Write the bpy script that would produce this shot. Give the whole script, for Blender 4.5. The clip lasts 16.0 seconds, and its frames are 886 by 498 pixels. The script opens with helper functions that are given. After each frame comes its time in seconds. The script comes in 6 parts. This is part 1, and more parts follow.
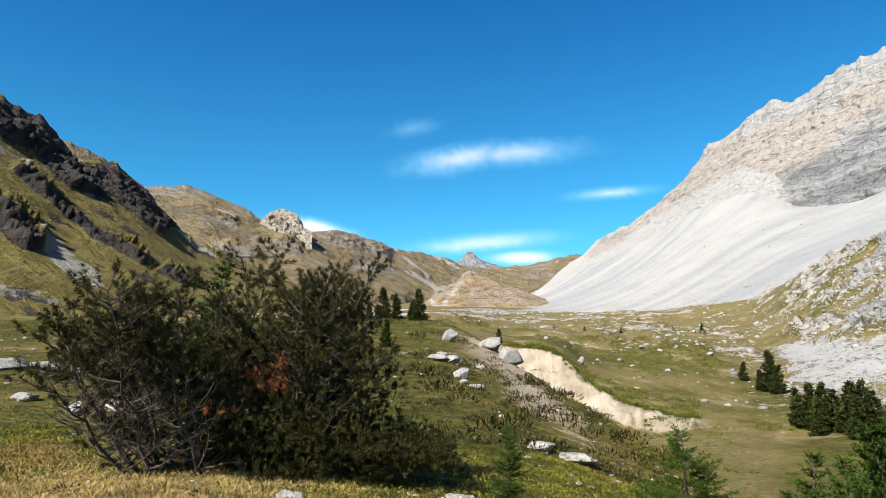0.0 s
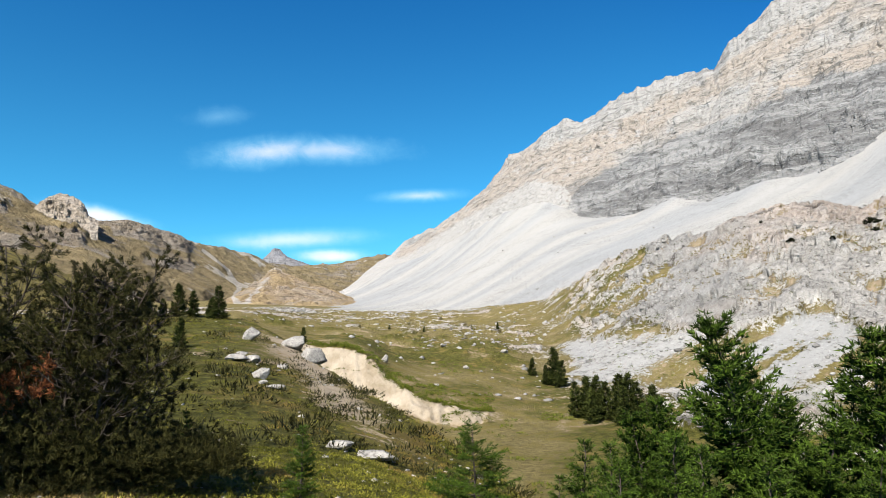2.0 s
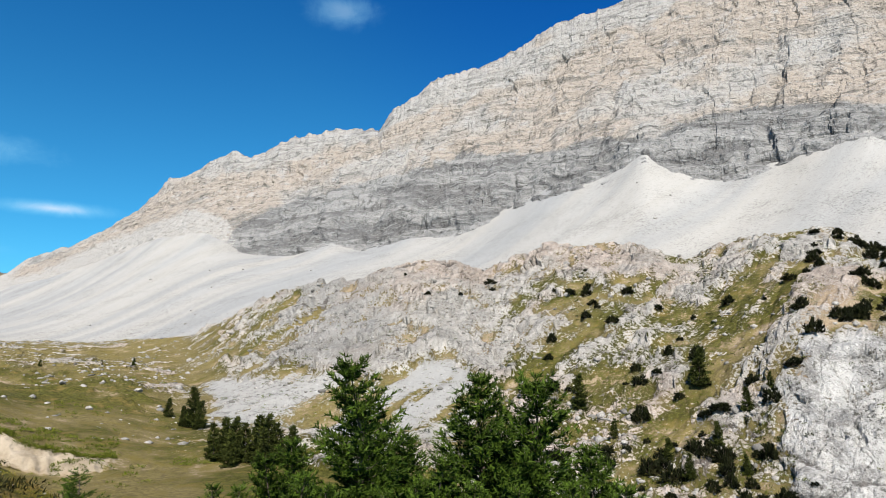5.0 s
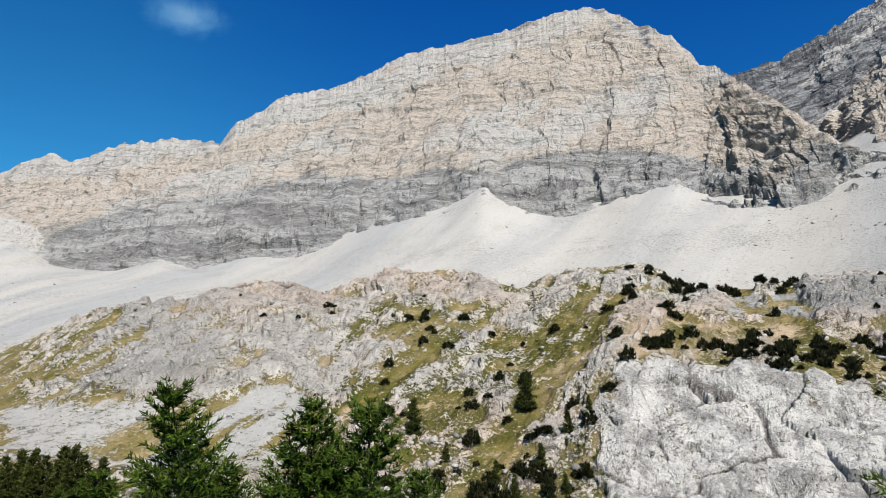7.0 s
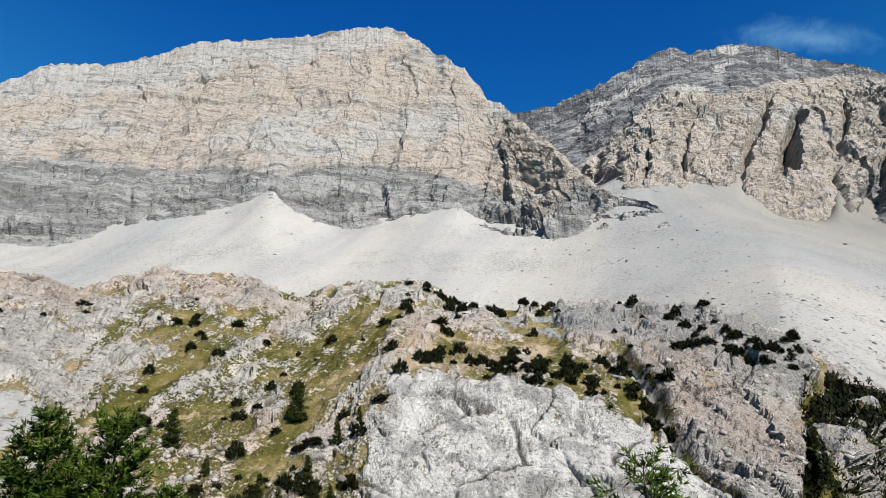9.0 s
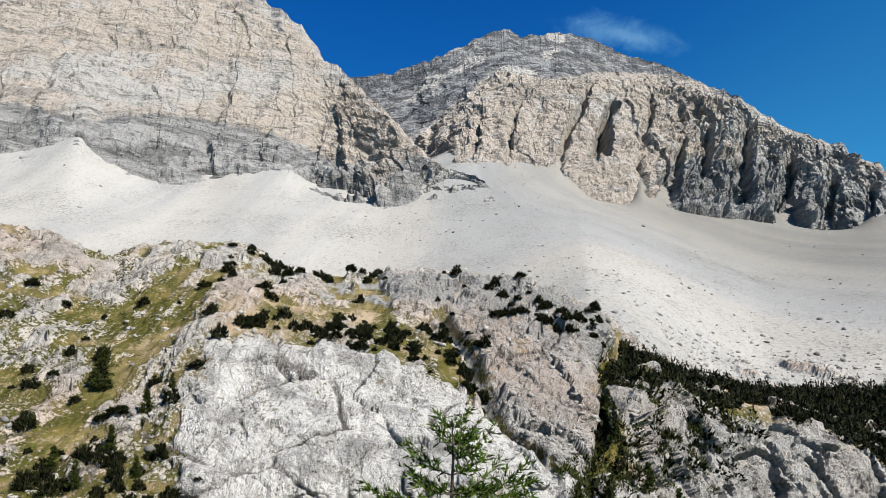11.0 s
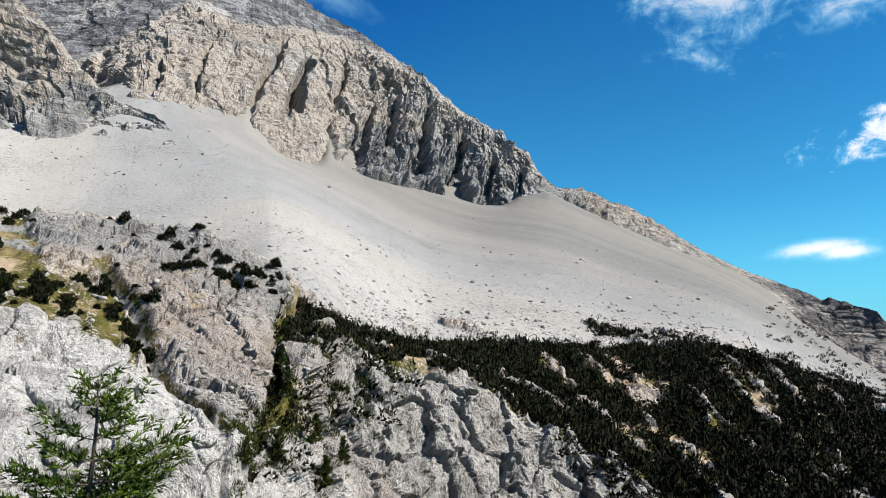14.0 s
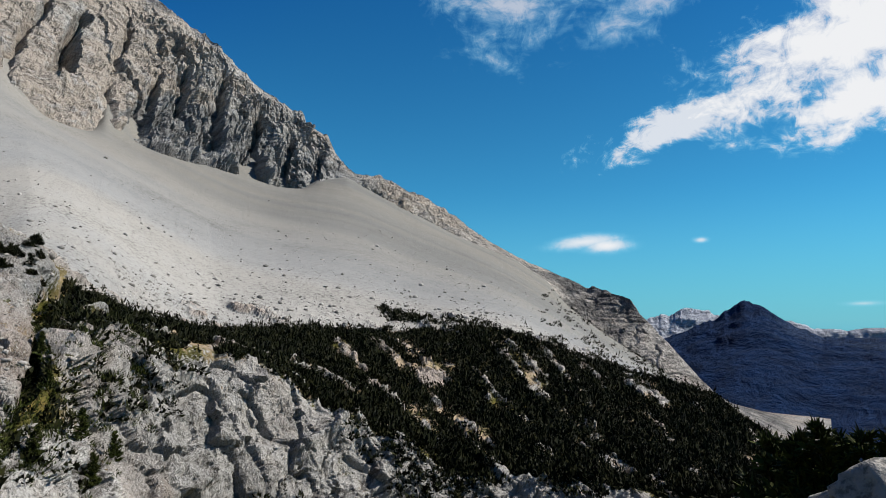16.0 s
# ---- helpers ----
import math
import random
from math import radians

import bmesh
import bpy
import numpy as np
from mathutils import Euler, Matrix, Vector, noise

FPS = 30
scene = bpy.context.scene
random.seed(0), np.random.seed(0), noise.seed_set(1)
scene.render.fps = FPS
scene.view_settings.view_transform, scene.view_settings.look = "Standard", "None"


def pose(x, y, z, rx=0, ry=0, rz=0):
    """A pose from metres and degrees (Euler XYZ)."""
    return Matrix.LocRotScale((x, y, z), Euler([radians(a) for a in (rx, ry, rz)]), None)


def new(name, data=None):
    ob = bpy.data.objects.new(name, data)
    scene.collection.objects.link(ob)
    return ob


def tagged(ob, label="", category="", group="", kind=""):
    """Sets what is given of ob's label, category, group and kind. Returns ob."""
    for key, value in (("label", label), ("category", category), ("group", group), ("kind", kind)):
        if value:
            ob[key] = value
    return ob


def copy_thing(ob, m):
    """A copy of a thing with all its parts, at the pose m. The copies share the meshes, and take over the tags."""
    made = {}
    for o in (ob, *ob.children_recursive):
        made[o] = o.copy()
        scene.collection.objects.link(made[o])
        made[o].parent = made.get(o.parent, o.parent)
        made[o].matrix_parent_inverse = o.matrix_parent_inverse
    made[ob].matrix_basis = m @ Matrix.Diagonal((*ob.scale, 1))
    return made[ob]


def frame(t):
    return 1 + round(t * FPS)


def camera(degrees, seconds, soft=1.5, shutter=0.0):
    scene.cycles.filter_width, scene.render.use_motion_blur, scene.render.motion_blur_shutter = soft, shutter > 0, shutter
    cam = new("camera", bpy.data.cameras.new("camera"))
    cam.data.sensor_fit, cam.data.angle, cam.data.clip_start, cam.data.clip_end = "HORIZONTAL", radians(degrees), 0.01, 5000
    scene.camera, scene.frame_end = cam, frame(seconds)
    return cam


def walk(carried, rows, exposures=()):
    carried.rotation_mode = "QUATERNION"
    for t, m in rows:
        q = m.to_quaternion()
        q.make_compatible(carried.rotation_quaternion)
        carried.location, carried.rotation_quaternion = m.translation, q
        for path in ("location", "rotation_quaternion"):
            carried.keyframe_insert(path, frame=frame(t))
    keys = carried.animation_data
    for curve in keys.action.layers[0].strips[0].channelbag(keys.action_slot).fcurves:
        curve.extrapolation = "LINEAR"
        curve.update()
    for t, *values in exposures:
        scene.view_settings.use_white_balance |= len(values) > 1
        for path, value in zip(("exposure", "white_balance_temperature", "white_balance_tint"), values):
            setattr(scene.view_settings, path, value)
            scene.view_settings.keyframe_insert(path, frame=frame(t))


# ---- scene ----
# The viewpoint is the origin (the eye). Bearings run clockwise from +Y, in degrees.
cam = camera(66.2, 16.0, soft=0.5)
# seconds, bearing, upward tilt, lean
PAN = [
    (0, -0.00, 7.46, -0.44),
    (0.5, 2.81, 7.42, -0.52),
    (1, 7.13, 6.82, -0.98),
    (1.5, 11.86, 6.60, -0.82),
    (2, 16.15, 7.21, -0.62),
    (2.5, 21.00, 8.09, -0.10),
    (3, 25.17, 8.41, -0.44),
    (3.5, 29.29, 8.03, -0.16),
    (4, 33.66, 8.34, 0.16),
    (4.5, 38.51, 9.89, 0.22),
    (4.7, 41.16, 10.23, 0.42),
    (6.8, 56.51, 12.31, 0.73),
    (7, 58.14, 12.69, 0.43),
    (7.5, 62.72, 13.71, 0.20),
    (8, 67.66, 13.57, 0.42),
    (8.5, 71.84, 13.84, 0.47),
    (9, 76.60, 13.80, 0.84),
    (9.5, 81.02, 13.41, 0.66),
    (9.7, 82.41, 13.17, 0.58),
    (11.8, 98.13, 10.66, -0.10),
    (12, 100.10, 10.68, -0.28),
    (12.5, 103.86, 9.79, -0.44),
    (13, 107.94, 8.62, -0.87),
    (13.5, 112.80, 7.79, -0.53),
    (14, 117.73, 7.55, -0.17),
    (14.5, 121.84, 7.72, -0.69),
    (15, 126.45, 7.52, -0.43),
    (15.5, 130.78, 6.56, -0.41),
    (16, 134.87, 6.24, -0.42),
]
ARM = 0.4      # the camera is held at arm's length and swings with the turn


def aim(b, up, lean):
    a = radians(b)
    return pose(ARM * math.sin(a), ARM * math.cos(a), 0, 90 + up, 0, -b) @ pose(0, 0, 0, 0, 0, lean)


walk(cam, [(t, aim(b, up, lean)) for t, b, up, lean in PAN],
     exposures=[(0, 1.44), (3.5, 1.28), (7.5, 1.12), (9.5, 1.12), (12.5, 1.29), (14, 1.24), (15, 1.02), (16, 0.8)])

# ---- light ----
SUN_BEARING, SUN_UP = -136.0, 44.0
sun = new("sun", bpy.data.lights.new("sun", "SUN"))
sun.data.energy, sun.data.angle, sun.data.color = 5.0, radians(0.53), (1.0, 0.945, 0.865)
sd = Vector((math.sin(radians(SUN_BEARING)) * math.cos(radians(SUN_UP)),
             math.cos(radians(SUN_BEARING)) * math.cos(radians(SUN_UP)), math.sin(radians(SUN_UP))))
sun.matrix_world = Matrix.Translation(sd * 60) @ sd.to_track_quat("Z", "Y").to_matrix().to_4x4()


def way(b, e):
    b, e = radians(b), radians(e)
    return (math.sin(b) * math.cos(e), math.cos(b) * math.cos(e), math.sin(e))


class Nodes:
    """A short hand for node trees."""

    def __init__(self, tree):
        self.t = tree
        tree.nodes.clear()

    def add(self, kind, **sets):
        n = self.t.nodes.new(kind)
        for k, v in sets.items():
            setattr(n, k, v)
        return n

    def put(self, sock, v):
        if v is None:
            return
        if isinstance(v, bpy.types.NodeSocket):
            self.t.links.new(v, sock)
        elif isinstance(v, (tuple, list)) and len(v) == 3 and sock.type == "RGBA":
            sock.default_value = (*v, 1)
        else:
            sock.default_value = v

    def math(self, op, a, b=None, c=None, clamp=False):
        n = self.add("ShaderNodeMath", operation=op, use_clamp=clamp)
        for s, v in zip(n.inputs, (a, b, c)):
            self.put(s, v)
        return n.outputs[0]

    def vec(self, op, a, b=None, scale=None):
        n = self.add("ShaderNodeVectorMath", operation=op)
        self.put(n.inputs[0], a)
        self.put(n.inputs[1], b)
        if scale is not None:
            self.put(n.inputs["Scale"], scale)
        return n.outputs["Value"] if op in ("DOT_PRODUCT", "LENGTH", "DISTANCE") else n.outputs[0]

    def noise(self, co, scale, detail=6, rough=0.6, dist=0.0):
        n = self.add("ShaderNodeTexNoise")
        for k, v in (("Vector", co), ("Scale", scale), ("Detail", detail), ("Roughness", rough), ("Distortion", dist)):
            self.put(n.inputs[k], v)
        return n.outputs[0]

    def ridged(self, co, scale, detail=6, rough=0.6, dist=0.0):
        n = self.add("ShaderNodeTexNoise", noise_type="RIDGED_MULTIFRACTAL")
        for k, v in (("Vector", co), ("Scale", scale), ("Detail", detail), ("Roughness", rough), ("Distortion", dist), ("Offset", 1.0), ("Gain", 2.0)):
            self.put(n.inputs[k], v)
        return n.outputs[0]

    def voronoi(self, co, scale, feature="F1", rand=1.0):
        n = self.add("ShaderNodeTexVoronoi", feature=feature)
        self.put(n.inputs["Vector"], co)
        self.put(n.inputs["Scale"], scale)
        self.put(n.inputs["Randomness"], rand)
        return n

    def ramp(self, v, lo, hi, a=0.0, b=1.0):
        n = self.add("ShaderNodeMapRange", clamp=True, interpolation_type="SMOOTHSTEP")
        for s, q in zip(n.inputs, (v, lo, hi, a, b)):
            self.put(s, q)
        return n.outputs[0]

    def mix(self, f, a, b, blend="MIX"):
        n = self.add("ShaderNodeMix", data_type="RGBA", blend_type=blend)
        self.put(n.inputs[0], f)
        self.put(n.inputs[6], a)
        self.put(n.inputs[7], b)
        return n.outputs[2]

    def attr(self, name):
        return self.add("ShaderNodeAttribute", attribute_name=name).outputs["Fac"]

    def out(self, color, rough=0.9, bump=None, strength=0.5, dist=0.1, normal=None, **more):
        p = self.add("ShaderNodeBsdfPrincipled")
        self.put(p.inputs["Base Color"], color)
        self.put(p.inputs["Roughness"], rough)
        p.inputs["Specular IOR Level"].default_value = more.get("spec", 0.25)
        if bump is not None:
            b = self.add("ShaderNodeBump")
            b.inputs["Strength"].default_value, b.inputs["Distance"].default_value = strength, dist
            self.put(b.inputs["Height"], bump)
            self.put(p.inputs["Normal"], b.outputs[0])
        o = self.add("ShaderNodeOutputMaterial")
        self.t.links.new(p.outputs[0], o.inputs[0])
        return p


# ---- sky ----
world = bpy.data.worlds.new("sky")
scene.world = world
world.use_nodes = True
W = Nodes(world.node_tree)
sky = W.add("ShaderNodeTexSky", sky_type="NISHITA", sun_disc=False)
sky.sun_elevation, sky.sun_rotation = radians(SUN_UP), radians(SUN_BEARING)
sky.altitude, sky.air_density, sky.dust_density, sky.ozone_density = 2100, 1.0, 0.0, 4.0
hsv = W.add("ShaderNodeHueSaturation")
hsv.inputs["Hue"].default_value, hsv.inputs["Saturation"].default_value, hsv.inputs["Value"].default_value = 0.5, 1.2, 1.08
W.put(hsv.inputs["Color"], sky.outputs[0])
co = W.add("ShaderNodeTexCoord").outputs["Generated"]
height = W.add("ShaderNodeSeparateXYZ")
W.put(height.inputs[0], co)
blue = W.mix(1.0, hsv.outputs[0], W.mix(W.ramp(height.outputs[2], 0.2, 0.65), (0.39, 0.995, 0.945), (0.15, 0.76, 0.98)), "MULTIPLY")
blue = W.mix(W.ramp(height.outputs[2], 0.2, -0.02, 0, 0.75), blue, (1.0, 3.6, 5.7))
blue = W.mix(W.ramp(W.vec("DOT_PRODUCT", co, way(78, 42)), 0.72, 0.97), blue, W.mix(1.0, blue, (0.4, 0.74, 0.98), "MULTIPLY"))
wisp = W.noise(W.vec("MULTIPLY", co, (1, 1, 2.2)), 7.0, 8, 0.62, 0.5)
fine = W.noise(co, 34.0, 6, 0.65, 0.8)
cover = None
# cloud banks: bearing, height, half width and half height in degrees, tilt, density, raggedness
CLOUDS = [
    (1.6, 15.1, 7.0, 1.7, 8, 0.6, 0.4), (6.2, 15.4, 9.0, 1.5, 2, 0.5, 0.4), (-2.6, 17.5, 3.5, 1.1, 10, 0.22, 0.6), (14.2, 11.7, 5.0, 0.75, 2, 0.55, 0.35),
    (3.2, 7.9, 9.5, 1.1, 4, 0.55, 0.3), (7.0, 6.6, 4.6, 0.9, 0, 0.85, 0.3), (-11.0, 9.2, 5.0, 1.0, -8, 0.8, 0.4),
    (35.5, 29.5, 3.4, 1.9, 0, 0.26, 0.6), (107.5, 27.6, 5.5, 1.4, -20, 0.24, 0.9),
    (142.0, 25.5, 7.5, 4.2, -4, 0.55, 1.5), (151.0, 24.5, 6.0, 2.2, 20, 0.5, 1.6), (165.5, 20.0, 15, 5.6, 24, 1.0, 1.0),
    (153.5, 15.0, 7.5, 2.4, 20, 0.8, 1.5), (167.0, 16.0, 8.0, 4.0, 14, 1.0, 1.0),
    (146.6, 6.6, 4.2, 0.8, 5, 0.9, 0.5), (148.5, 6.2, 2.7, 0.85, 0, 1.0, 0.5), (155.8, 6.4, 0.8, 0.35, 0, 0.8, 0.5),
    (166.5, 1.2, 2.0, 0.3, 0, 0.5, 0.4),
]
for b, e, wide, high, tilt, dense, rag in CLOUDS:
    side = Vector((math.cos(radians(b)), -math.sin(radians(b)), 0))
    up = side.cross(Vector(way(b, e)))
    c, s = math.cos(radians(tilt)), math.sin(radians(tilt))
    u = W.math("DIVIDE", W.vec("DOT_PRODUCT", co, tuple(side * c + up * s)), math.sin(radians(wide)))
    d = W.vec("SUBTRACT", co, way(b, e))
    v = W.math("DIVIDE", W.vec("DOT_PRODUCT", d, tuple(up * c - side * s)), math.sin(radians(high)))
    q = W.math("ADD", W.math("MULTIPLY", u, u), W.math("MULTIPLY", v, v))
    front = W.math("GREATER_THAN", W.vec("DOT_PRODUCT", co, way(b, e)), 0.5)
    q = W.math("ADD", W.math("SQRT", q), W.math("MULTIPLY", W.math("SUBTRACT", W.math("ADD", W.math("MULTIPLY", wisp, 0.65), W.math("MULTIPLY", fine, 0.35)), 0.5), 3.2 * rag))
    m = W.math("MULTIPLY", W.ramp(q, *((0.95, 0.3) if rag > 0.95 and dense > 0.6 else (1.05, -0.15))), W.math("MULTIPLY", front, dense))
    cover = m if cover is None else W.math("MAXIMUM", cover, m)
tint = W.mix(cover, blue, W.mix(W.ramp(cover, 0.1, 0.6), (3.0, 6.6, 8.6), (8.0, 8.1, 8.3)))
bg = W.add("ShaderNodeBackground")
bg.inputs["Strength"].default_value = 0.062
W.put(bg.inputs["Color"], tint)
world.node_tree.links.new(bg.outputs[0], W.add("ShaderNodeOutputWorld").inputs[0])


# ---- relief tools ----
def vnoise(p, seed=0):
    """Smooth lattice noise in [-1, 1] at the points p (n, 3)."""
    i = np.floor(p).astype(np.int64)
    f = p - i
    f = f * f * f * (f * (f * 6 - 15) + 10)
    out = np.zeros(len(p))
    for dx in (0, 1):
        for dy in (0, 1):
            for dz in (0, 1):
                h = (i[:, 0] + dx) * 374761393 + (i[:, 1] + dy) * 668265263 + (i[:, 2] + dz) * 1274126177 + seed * 974711
                h = (h ^ (h >> 13)) * 1103515245
                h = (h ^ (h >> 16)) & 0xFFFF
                w = (f[:, 0] if dx else 1 - f[:, 0]) * (f[:, 1] if dy else 1 - f[:, 1]) * (f[:, 2] if dz else 1 - f[:, 2])
                out += w * h
    return out / 32767.5 - 1


def fbm(p, scale, octaves=4, rough=0.5, seed=0, ridged=False):
    out, amp, tot = np.zeros(len(p)), 1.0, 0.0
    for k in range(octaves):
        n = vnoise(p * (scale * 2 ** k) + 17.3 * k, seed + k)
        out += amp * (1 - 2 * np.abs(n) if ridged else n)
        tot += amp
        amp *= rough
    return out / tot


def cells(p, seed=0):
    """Worley cells: the random value of the nearest cell in [-1, 1], the gap between the two nearest (0 at joints), and a slope of its own."""
    i = np.floor(p).astype(np.int64)
    d1, d2, val, tilt = np.full(len(p), 9.0), np.full(len(p), 9.0), np.zeros(len(p)), np.zeros(len(p))
    for dx in (-1, 0, 1):
        for dy in (-1, 0, 1):
            for dz in (-1, 0, 1):
                c = i + (dx, dy, dz)
                h = c[:, 0] * 374761393 + c[:, 1] * 668265263 + c[:, 2] * 1274126177 + seed * 974711
                h = (h ^ (h >> 13)) * 1103515245
                h = (h ^ (h >> 16)) & 0x3FFFFFFF
                q = p - c - np.stack([(h & 1023) / 1023, ((h >> 10) & 1023) / 1023, ((h >> 20) & 1023) / 1023], -1)
                d = (q * q).sum(1)
                new_ = d < d1
                d2 = np.where(new_, d1, np.minimum(d2, d))
                one = ((h >> 5) & 1023) / 511.5 - 1
                val = np.where(new_, one, val)
                tilt = np.where(new_, q[:, 0] * np.sin(9 * one) + q[:, 1] * np.cos(9 * one) + q[:, 2] * np.sin(23 * one), tilt)
                d1 = np.where(new_, d, d1)
    return val, np.sqrt(d2) - np.sqrt(d1), tilt


def prof(b, pts):
    """A profile over the bearing, linear between its knots, closed round the compass."""
    k = sorted(((x + 360) % 360, y) for x, y in pts)
    return np.interp(np.mod(b, 360), [x for x, _ in k], [y for _, y in k], period=360)


def spot(b, r, z):
    b = np.radians(b)
    return np.stack([r * np.sin(b), r * np.cos(b), z], -1)


def loft(bs, lines, rows, smooth=0):
    """Points between survey lines (distance, height over the bearing): rows x bearings x 3, and the band of each row."""
    R, Z, V = [], [], []
    for k in range(len(lines) - 1):
        (r0, z0), (r1, z1) = lines[k], lines[k + 1]
        for s in np.linspace(0, 1, rows[k], endpoint=False):
            R.append(r0 + (r1 - r0) * s), Z.append(z0 + (z1 - z0) * s), V.append(k + s)
    R.append(lines[-1][0]), Z.append(lines[-1][1]), V.append(len(lines) - 1.0)
    R, Z = np.array(R), np.array(Z)
    for _ in range(smooth):
        R[1:-1] = (R[:-2] + 2 * R[1:-1] + R[2:]) / 4
        Z[1:-1] = (Z[:-2] + 2 * Z[1:-1] + Z[2:]) / 4
    return spot(np.broadcast_to(bs, R.shape), R, Z), np.array(V)


def normals(P):
    du, dv = np.gradient(P, axis=1), np.gradient(P, axis=0)
    n = np.cross(du, dv)
    return n / np.maximum(np.linalg.norm(n, axis=-1, keepdims=True), 1e-9)


def sheet(name, P, attrs, material, closed=False, crisp=None):
    """One mesh from a grid of points, with point attributes."""
    nr, nc = P.shape[:2]
    idx = np.arange(nr * nc).reshape(nr, nc)
    if closed:
        idx = np.concatenate([idx, idx[:, :1]], 1)
    q = np.stack([idx[:-1, :-1], idx[:-1, 1:], idx[1:, 1:], idx[1:, :-1]], -1).reshape(-1, 4)
    me = bpy.data.meshes.new(name)
    me.vertices.add(nr * nc)
    me.vertices.foreach_set("co", P.reshape(-1).astype(np.float32))
    me.loops.add(q.size)
    me.loops.foreach_set("vertex_index", q.reshape(-1).astype(np.int32))
    me.polygons.add(len(q))
    me.polygons.foreach_set("loop_start", np.arange(0, q.size, 4, dtype=np.int32))
    me.update(calc_edges=True)
    soft = np.ones(len(q), bool) if crisp is None else crisp.reshape(-1)[q].mean(1) < 0.5
    me.polygons.foreach_set("use_smooth", soft)
    for k, v in attrs.items():
        a = me.attributes.new(k, "FLOAT", "POINT")
        a.data.foreach_set("value", np.ascontiguousarray(v, dtype=np.float32).reshape(-1))
    me.materials.append(material)
    return new(name, me)


def mat(name):
    m = bpy.data.materials.new(name)
    m.use_nodes = True
    return m, Nodes(m.node_tree)


# ---- materials ----
def ground_material():
    m, N = mat("mountain_ground")
    p = N.add("ShaderNodeNewGeometry").outputs["Position"]
    rock, grass, scree, dry = N.attr("rock"), N.attr("grass"), N.attr("scree"), N.attr("dry")
    big, mid = N.noise(p, 0.02, 5, 0.6), N.noise(p, 0.22, 6, 0.65)
    small, tiny = N.noise(p, 1.3, 6, 0.72), N.noise(p, 11.0, 4, 0.7)
    joint = N.ridged(N.vec("MULTIPLY", p, (1, 1, 0.55)), 0.16, 7, 0.72, 0.3)
    # rock: pale limestone with pink and blue-grey parts, dark joints
    rc = N.mix(N.ramp(mid, 0.3, 0.7), (0.222, 0.211, 0.192), (0.352, 0.335, 0.307))
    rc = N.mix(N.ramp(big, 0.45, 0.6, 0, 0.85), rc, N.mix(N.ramp(mid, 0.35, 0.65), (0.235, 0.19, 0.156), (0.345, 0.288, 0.245)))
    rc = N.mix(N.math("MULTIPLY", N.attr("white"), N.ramp(mid, 0.28, 0.5, 0.4, 0.95)), rc, N.mix(N.ramp(N.noise(p, 0.14, 5, 0.7, 0.4), 0.4, 0.54), (0.24, 0.235, 0.226), (0.46, 0.452, 0.432)))
    rc = N.mix(N.math("MULTIPLY", N.attr("grey"), N.ramp(mid, 0.3, 0.6)), rc, (0.178, 0.18, 0.178))
    rc = N.mix(N.math("MULTIPLY", N.ramp(small, 0.47, 0.4, 0, 0.85), N.ramp(mid, 0.56, 0.44, 0.15, 1.0)), rc, (0.0496, 0.0474, 0.0384))
    rc = N.mix(N.ramp(joint, 0.3, 0.14, 0, 0.75), rc, (0.0595, 0.0576, 0.0524))
    grit = N.noise(p, 3.2, 4, 0.8)
    fiss = N.ridged(N.vec("MULTIPLY", p, (1.0, 1.0, 0.5)), 0.11, 3, 0.6, 0.3)
    rc = N.mix(N.ramp(N.math("ADD", N.attr("seam"), N.math("MULTIPLY", N.math("SUBTRACT", small, 0.5), 1.5)), 0.3, 0.7, 0, 0.75), rc, (0.0397, 0.0312, 0.0279))
    rc = N.mix(N.ramp(fiss, 0.3, 0.08, 0, 0.7), rc, (0.0463, 0.0447, 0.0419))
    rc = N.mix(N.ramp(grit, 0.45, 0.36, 0, 0.7), rc, (0.0793, 0.078, 0.0733))
    rc = N.mix(N.ramp(grit, 0.55, 0.64, 0, 0.7), rc, (0.516, 0.515, 0.503))
    # scree: grey stone with streaks down the fall line
    u = N.add("ShaderNodeCombineXYZ")
    N.put(u.inputs[0], N.attr("along"))
    N.put(u.inputs[1], N.math("MULTIPLY", N.attr("fall"), 0.06))
    streak, streak2 = N.noise(u.outputs[0], 0.035, 4, 0.55, 0.3), N.noise(u.outputs[0], 0.16, 5, 0.7)
    tone = N.noise(u.outputs[0], 0.011, 3, 0.5, 0.4)
    sc = N.mix(N.ramp(tone, 0.38, 0.6), (0.201, 0.206, 0.207), (0.262, 0.254, 0.235))
    sc = N.mix(N.ramp(streak, 0.35, 0.7, 0, 0.35), sc, (0.296, 0.295, 0.283))
    sc = N.mix(N.ramp(streak2, 0.45, 0.7, 0, 0.1), sc, (0.342, 0.339, 0.326))
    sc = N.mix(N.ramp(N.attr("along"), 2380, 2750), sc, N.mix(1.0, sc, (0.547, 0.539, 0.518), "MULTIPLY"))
    rubbly = N.math("ADD", N.noise(p, 0.5, 5, 0.85), N.math("MULTIPLY", N.math("SUBTRACT", N.noise(p, 0.02, 4, 0.6), 0.5), 0.3))
    sc = N.mix(N.ramp(rubbly, 0.54, 0.64, 0, 0.8), sc, (0.075, 0.073, 0.068))
    sc = N.mix(N.ramp(N.noise(p, 0.35, 7, 0.88), 0.52, 0.68, 0, 0.75), sc, (0.106, 0.106, 0.102))
    sc = N.mix(N.ramp(N.noise(p, 0.8, 4, 0.85), 0.58, 0.7, 0, 0.7), sc, (0.395, 0.393, 0.385))
    # soil and gravel
    so = N.mix(N.ramp(small, 0.3, 0.7), (0.19, 0.14, 0.09), (0.34, 0.275, 0.195))
